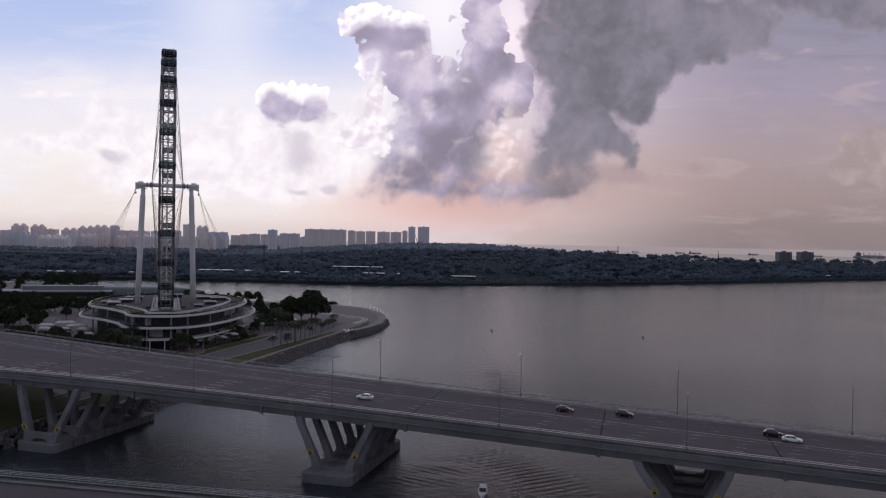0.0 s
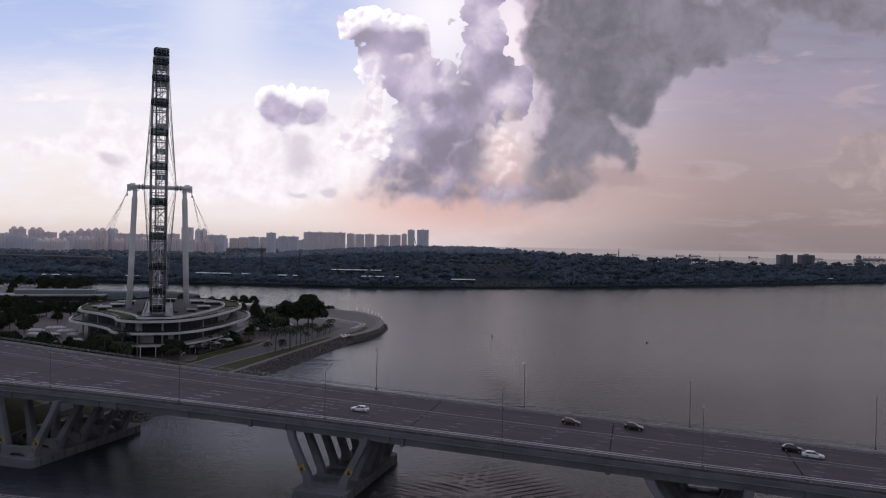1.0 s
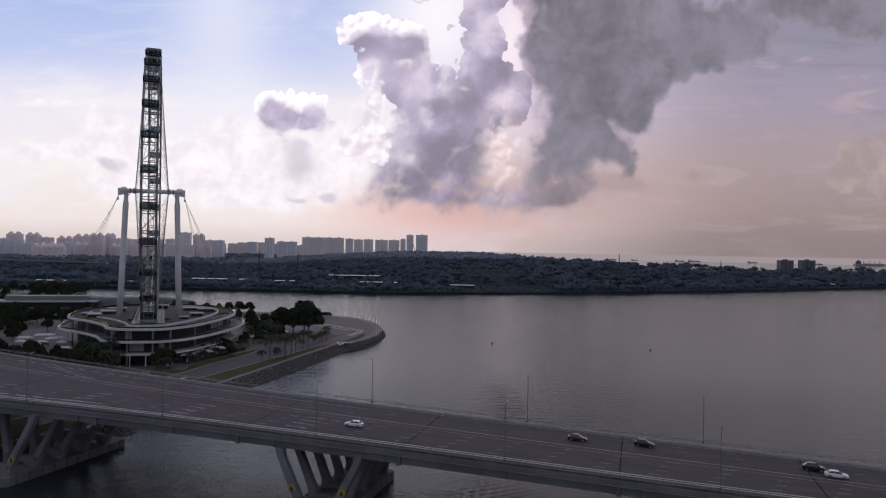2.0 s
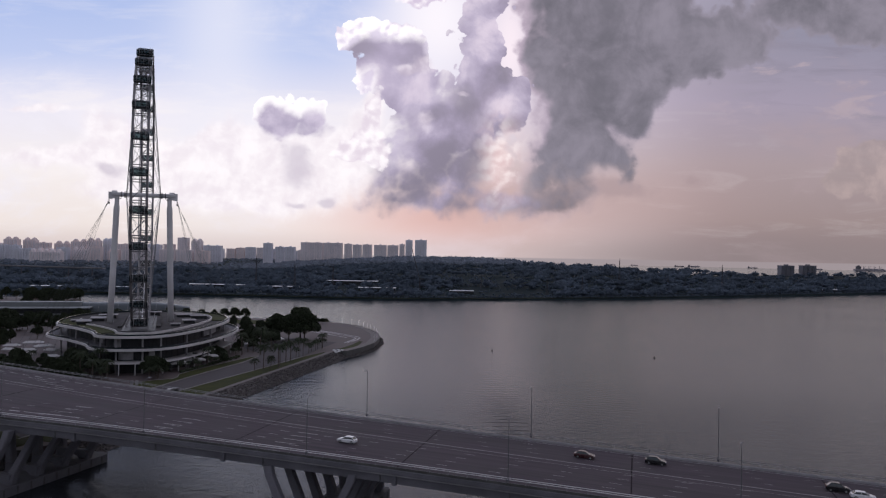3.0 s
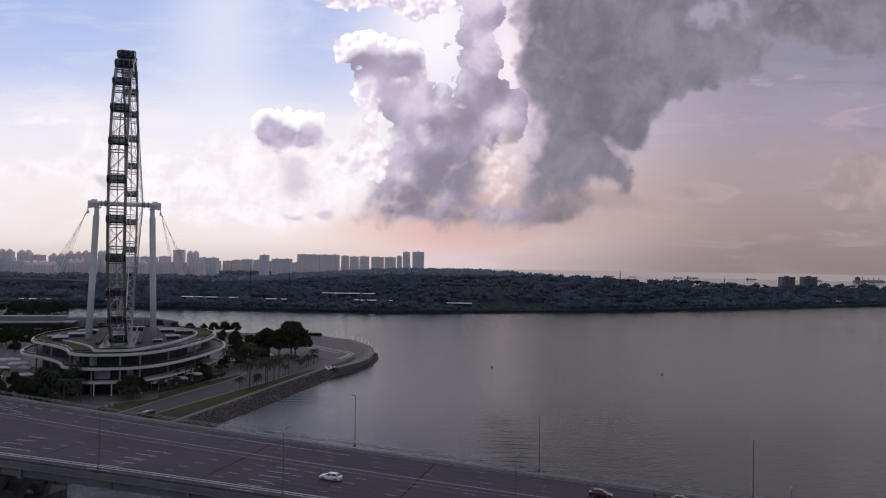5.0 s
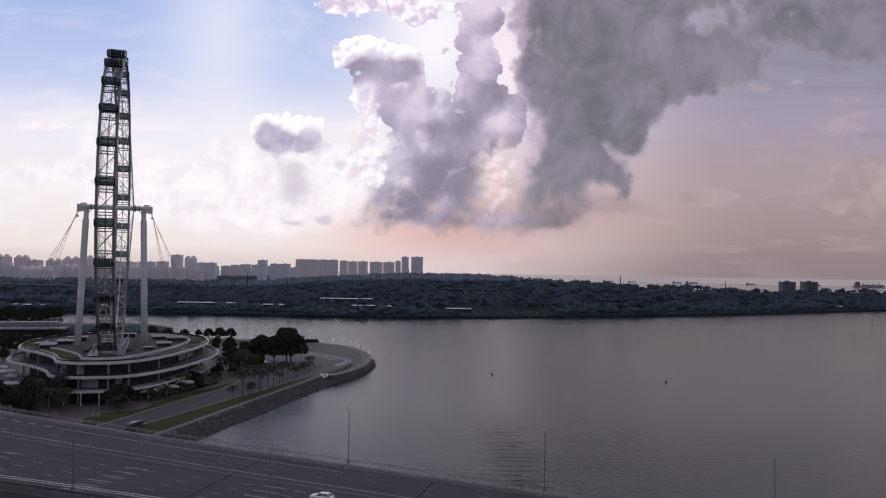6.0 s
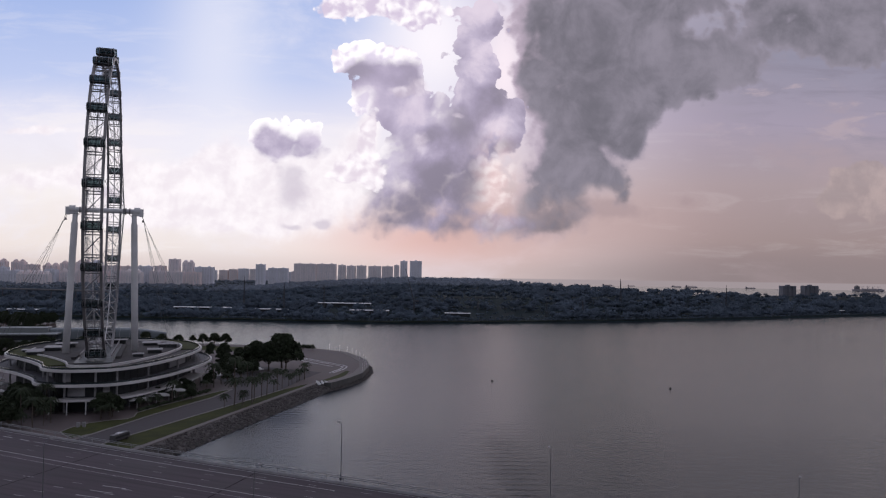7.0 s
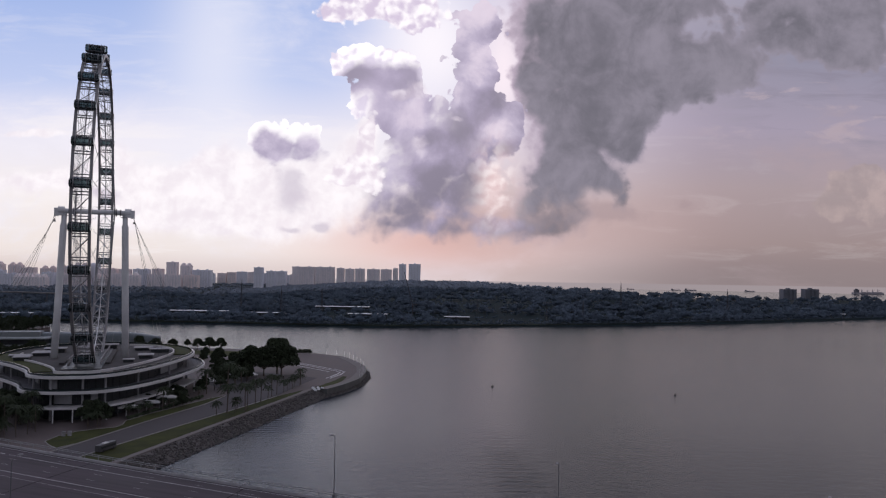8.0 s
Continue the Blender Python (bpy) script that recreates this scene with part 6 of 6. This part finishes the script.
# long roofs, sheds and lights between the trees
SHED = surface("shed_roof", (0.62, 0.62, 0.65), 0.6, 0.1, 0.05, 1.0)
for x, y, L, wd, hgt in SHEDS:
    z = land_z(x, y)
    ob = empty("shed", (x, y, z))
    tagged(ob, "long low shed with a pale metal roof among trees", "shed", "far sheds")
    Shape().box((0, 0, hgt / 2 - 0.5), (L * 0.96, wd * 0.85, hgt + 1)).out("wall", DARK, ob)
    sh = Shape()
    sh.sweep([[(e, -wd / 2, hgt), (e, 0, hgt + 0.9), (e, wd / 2, hgt), (e, 0, hgt + 0.5)] for e in (-L / 2, L / 2)])
    sh.out("roof", SHED, ob, "pale metal roof")
for x, y, hgt in ((292, 1300, 52), (463, 1310, 44), (-208, 1150, 40), (-160, 1200, 36), (-275, 1200, 47), (380, 1330, 28), (210, 1180, 26), (150, 1120, 24), (60, 1160, 26)):
    z = land_z(x, y)
    ob = empty("lattice_mast", (x, y, z - 0.5))
    tagged(ob, "thin dark steel mast standing above the trees", "mast", "far masts")
    sh = Shape()
    for sx, sy in ((-1, -1), (1, -1), (1, 1), (-1, 1)):
        sh.bar((sx * 1.3, sy * 1.3, 0), (sx * 0.25, sy * 0.25, hgt - z), 0.30, 4)
    for k in range(8):
        t = k / 8
        q = 1.3 - 1.05 * t
        zz = (hgt - z) * t
        sh.box((0, 0, zz), (2 * q, 2 * q, 0.2))
    sh.out("lattice", MAST_STEEL, ob)
    Shape().bar((0, 0, hgt - z - 0.3), (0, 0, hgt - z + 4), 0.3, 5).out("aerial", MAST_STEEL, ob)
crane = empty("crane", (-28, 1120, land_z(-28, 1120) - 0.5))
tagged(crane, "tower crane with a leaning jib among the trees", "crane")
Shape().box((0, 0, 8), (1.8, 1.8, 18)).out("tower", MAST_STEEL, crane)
Shape().bar((0, 0, 16), (-12, 0, 60), 0.8, 4, 0.5).out("jib", MAST_STEEL, crane)
Shape().box((3, 0, 17), (6, 2, 2)).out("counterweight", MAST_STEEL, crane)
# elevated road in the far west
via = empty("elevated_road")
tagged(via, "pale elevated road on slim columns above the trees", "road")
va, vb = Vector((-1150, 1500, 25)), Vector((-610, 1450, 20))
vd = (vb - va).normalized()
vn = Vector((-vd.y, vd.x, 0))
sh = Shape()
sh.sweep([[e + vn * o + Vector((0, 0, z)) for o, z in ((-6, 0), (-6, 1.2), (-5.6, 1.2), (-5.6, 0.4), (5.6, 0.4), (5.6, 1.2), (6, 1.2), (6, 0), (4, -1.6), (-4, -1.6))] for e in (va, vb)])
sh.out("deck", CONCRETE_PALE, via)
for k in range(12):
    p = va.lerp(vb, (k + 0.5) / 12)
    Shape().bar((p.x, p.y, 2), (p.x, p.y, p.z - 1.5), 1.0, 8).out("column", CONCRETE, via)

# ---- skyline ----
# pale wall paint, lightened further so the colour holds the distant haze
TOWER_MATS_HAZED = [surface("tower_paint", (0.84, 0.75, 0.76), 0.85, 0.05, 0.02, 0.3), surface("tower_paint_warm", (0.84, 0.71, 0.70), 0.85, 0.05, 0.02, 0.3), surface("tower_paint_cool", (0.72, 0.71, 0.78), 0.85, 0.05, 0.02, 0.3)]
HOTEL = surface("hotel_paint", (0.14, 0.14, 0.165), 0.85, 0.08, 0.02, 0.3)
HOTEL_GLASS = surface("hotel_window", (0.09, 0.09, 0.105), 0.5, 0.2, 0.05, 0.5)
# window and recess colour raised to pale grey, haze put into the glass
WINDOW_HAZED = surface("far_window", (0.60, 0.58, 0.62), 0.5, 0.2, 0.05, 0.5)


def apartment(x0, x1, y, top, kind, mat=0, base=2.4, depth=22):
    """A slab block: bays with recesses, rows of windows, and plant rooms or gables on the roof."""
    wdt = x1 - x0
    ob = empty("apartment_block", ((x0 + x1) / 2, y, base))
    tagged(ob, {"slab": "pale slab apartment block with vertical bays on the skyline", "gable": "pale apartment tower with stepped gabled roofs on the skyline", "tower": "slim pale apartment tower on the skyline", "hotel": "dark square hotel block on the wooded point"}[kind], "building", "far apartment blocks")
    m = HOTEL if kind == "hotel" else TOWER_MATS_HAZED[mat]
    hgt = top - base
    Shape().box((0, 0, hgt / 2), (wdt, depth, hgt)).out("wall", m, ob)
    nb = max(2, int(wdt / 9))
    bw = wdt / nb
    win = Shape()
    for k in range(nb):
        x = -wdt / 2 + bw * (k + 0.5)
        Shape().box((x, -depth / 2 - 1.2, hgt / 2 - 0.5 - 0.6 * (k % 2)), (bw * 0.56, 2.4, hgt - 1 - 1.2 * (k % 2))).out("bay", m, ob)
        z = 5.0
        while z < hgt - 3:
            win.box((x, -depth / 2 - 2.42, z), (bw * 0.40, 0.12, 1.5))
            z += 3.1
        if k:
            Shape().box((x - bw / 2, -depth / 2 - 0.1, hgt / 2), (bw * 0.2, 0.3, hgt - 3)).out("recess", HOTEL_GLASS if kind == "hotel" else WINDOW_HAZED, ob, "recessed strip")
    tagged(win.out("window_grid", HOTEL_GLASS if kind == "hotel" else WINDOW_HAZED, ob, "rows of windows"), kind="stuff")
    n = max(2, int(wdt / 22)) if kind == "gable" else max(1, int(wdt / 30))
    for k in range(n):
        c = -wdt / 2 + wdt * (k + 0.5) / n
        roof = Shape()
        if kind == "gable":
            q = 8
            roof.box((c, 0, hgt + 2), (2 * q, depth * 0.8, 4))
            roof.box((c, 0, hgt + 5.5), (1.3 * q, depth * 0.6, 3.5))
            roof.add([(c - q * 0.8, -depth * 0.3, hgt + 7), (c + q * 0.8, -depth * 0.3, hgt + 7), (c + q * 0.8, depth * 0.3, hgt + 7), (c - q * 0.8, depth * 0.3, hgt + 7), (c, 0, hgt + 11)], [(0, 1, 4), (1, 2, 4), (2, 3, 4), (3, 0, 4)])
        else:
            roof.box((c, 0, hgt + 1.3), (7, depth * 0.5, 2.8))
        roof.out("roof_house", m, ob)
    return ob


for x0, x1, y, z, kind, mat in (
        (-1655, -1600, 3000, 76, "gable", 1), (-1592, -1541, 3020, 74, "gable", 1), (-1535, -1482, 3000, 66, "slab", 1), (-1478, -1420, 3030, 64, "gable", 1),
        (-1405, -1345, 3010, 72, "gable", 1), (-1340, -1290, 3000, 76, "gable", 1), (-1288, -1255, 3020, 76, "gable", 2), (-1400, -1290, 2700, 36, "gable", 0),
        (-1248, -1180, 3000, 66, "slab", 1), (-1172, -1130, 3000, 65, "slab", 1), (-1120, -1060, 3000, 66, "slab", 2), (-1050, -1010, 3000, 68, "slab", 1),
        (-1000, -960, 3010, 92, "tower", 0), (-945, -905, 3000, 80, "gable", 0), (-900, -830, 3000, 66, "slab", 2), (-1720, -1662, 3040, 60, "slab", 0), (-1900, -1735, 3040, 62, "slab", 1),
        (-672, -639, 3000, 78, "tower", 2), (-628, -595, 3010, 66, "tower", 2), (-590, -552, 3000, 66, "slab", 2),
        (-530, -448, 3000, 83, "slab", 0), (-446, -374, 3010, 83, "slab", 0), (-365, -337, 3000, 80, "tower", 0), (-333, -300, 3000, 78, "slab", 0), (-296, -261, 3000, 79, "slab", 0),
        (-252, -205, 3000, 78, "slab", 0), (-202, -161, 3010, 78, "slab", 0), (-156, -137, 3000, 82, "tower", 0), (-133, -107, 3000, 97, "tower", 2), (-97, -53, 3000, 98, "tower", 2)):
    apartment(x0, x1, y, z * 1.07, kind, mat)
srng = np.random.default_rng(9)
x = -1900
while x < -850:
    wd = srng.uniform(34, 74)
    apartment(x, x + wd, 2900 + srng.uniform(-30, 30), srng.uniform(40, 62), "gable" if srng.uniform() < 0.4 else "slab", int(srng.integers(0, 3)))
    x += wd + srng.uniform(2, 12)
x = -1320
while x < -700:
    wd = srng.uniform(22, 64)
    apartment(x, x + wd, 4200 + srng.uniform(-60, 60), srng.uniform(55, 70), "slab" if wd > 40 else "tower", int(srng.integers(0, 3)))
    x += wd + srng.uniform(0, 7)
for x0, x1, z in ((901, 935, 41), (958, 993, 42)):
    apartment(x0, x1, 2100, z, "hotel", 2, land_z(930, 2100) - 1, 26)
apartment(700 * 1.62, 716 * 1.62, 1960, 27, "hotel", 2, 4, 20)

# ---- things on the water ----
# hull grey lightened, with the sea haze mixed into its colour
HULL_HAZED = surface("ship_hull", (0.28, 0.25, 0.27), 0.6, 0.2, 0.05, 0.5)


def ship(x, y, L, z=0.0):
    ob = empty("cargo_ship", (x, y, z))
    tagged(ob, "grey cargo ship at anchor in the roads", "ship", "far ships")
    b = L * 0.14
    h = L * 0.05
    sh = Shape()
    sh.prism([(-L / 2, -b / 2), (L * 0.42, -b / 2), (L / 2, 0), (L * 0.42, b / 2), (-L / 2, b / 2)], -1, h)
    sh.out("hull", HULL_HAZED, ob)
    Shape().box((-L * 0.38, 0, h + L * 0.045), (L * 0.12, b * 0.8, L * 0.09)).box((-L * 0.38, 0, h + L * 0.1), (L * 0.06, b * 0.4, L * 0.03)).out("superstructure", CONCRETE, ob)
    sh = Shape()
    for k in range(4):
        xx = L * (-0.22 + 0.17 * k)
        sh.bar((xx, 0, h), (xx, 0, h + L * 0.1), L * 0.008, 4)
        sh.bar((xx, 0, h + L * 0.02), (xx + L * 0.07, 0, h + L * 0.09), L * 0.005, 4)
        sh.box((xx + L * 0.07, 0, h + L * 0.01), (L * 0.1, b * 0.7, L * 0.02))
    sh.out("cargo_gear", HULL_HAZED, ob)


ship(2330, 4250, 170)
ship(2090, 4350, 62)
for x, y, L in ((900, 4780, 52), (1040, 4790, 66), (1180, 4770, 46), (1420, 4660, 58), (1500, 4640, 74), (1800, 4520, 60), (620, 4830, 44), (720, 4820, 48)):
    ship(x, y, L)
BUOY = surface("buoy_paint", (0.05, 0.04, 0.04), 0.5, 0.2, 1.0, 5.0)
for x, y in ((33.0, 511.0), (126.9, 490.0), (552, 1111), (566, 1187), (500, 1171), (610, 1150)):
    ob = empty("buoy", (x, y, 0))
    tagged(ob, "small dark marker buoy floating on the basin", "buoy", "marker buoys")
    Shape().bar((0, 0, -0.5), (0, 0, 0.5), 0.75, 12, 0.6).out("float", BUOY, ob)
    Shape().bar((0, 0, 0.4), (0, 0, 1.1 if y < 600 else 5.0), 0.28, 8, 0.12).out("mast", BUOY, ob)
boat = empty("launch", (10.4, 182.5, 0))
boat.rotation_euler = (0, 0, radians(-96))
tagged(boat, "small white launch under way by the bridge", "boat")
sh = Shape()
sh.sweep([[(xx, -hb, 0.75), (xx, -hb * 0.6, -0.2), (xx, hb * 0.6, -0.2), (xx, hb, 0.75)] for xx, hb in ((-3.4, 1.0), (-1, 1.15), (1.6, 1.0), (3.0, 0.5), (3.7, 0.08))])
sh.out("hull", WHITE, boat)
Shape().box((-0.6, 0, 1.25), (2.6, 1.5, 1.0)).out("cabin", GLASS_DARK, boat, "dark glazed cabin")
Shape().box((-0.6, 0, 1.8), (3.0, 1.7, 0.12)).out("cabin_roof", WHITE, boat)
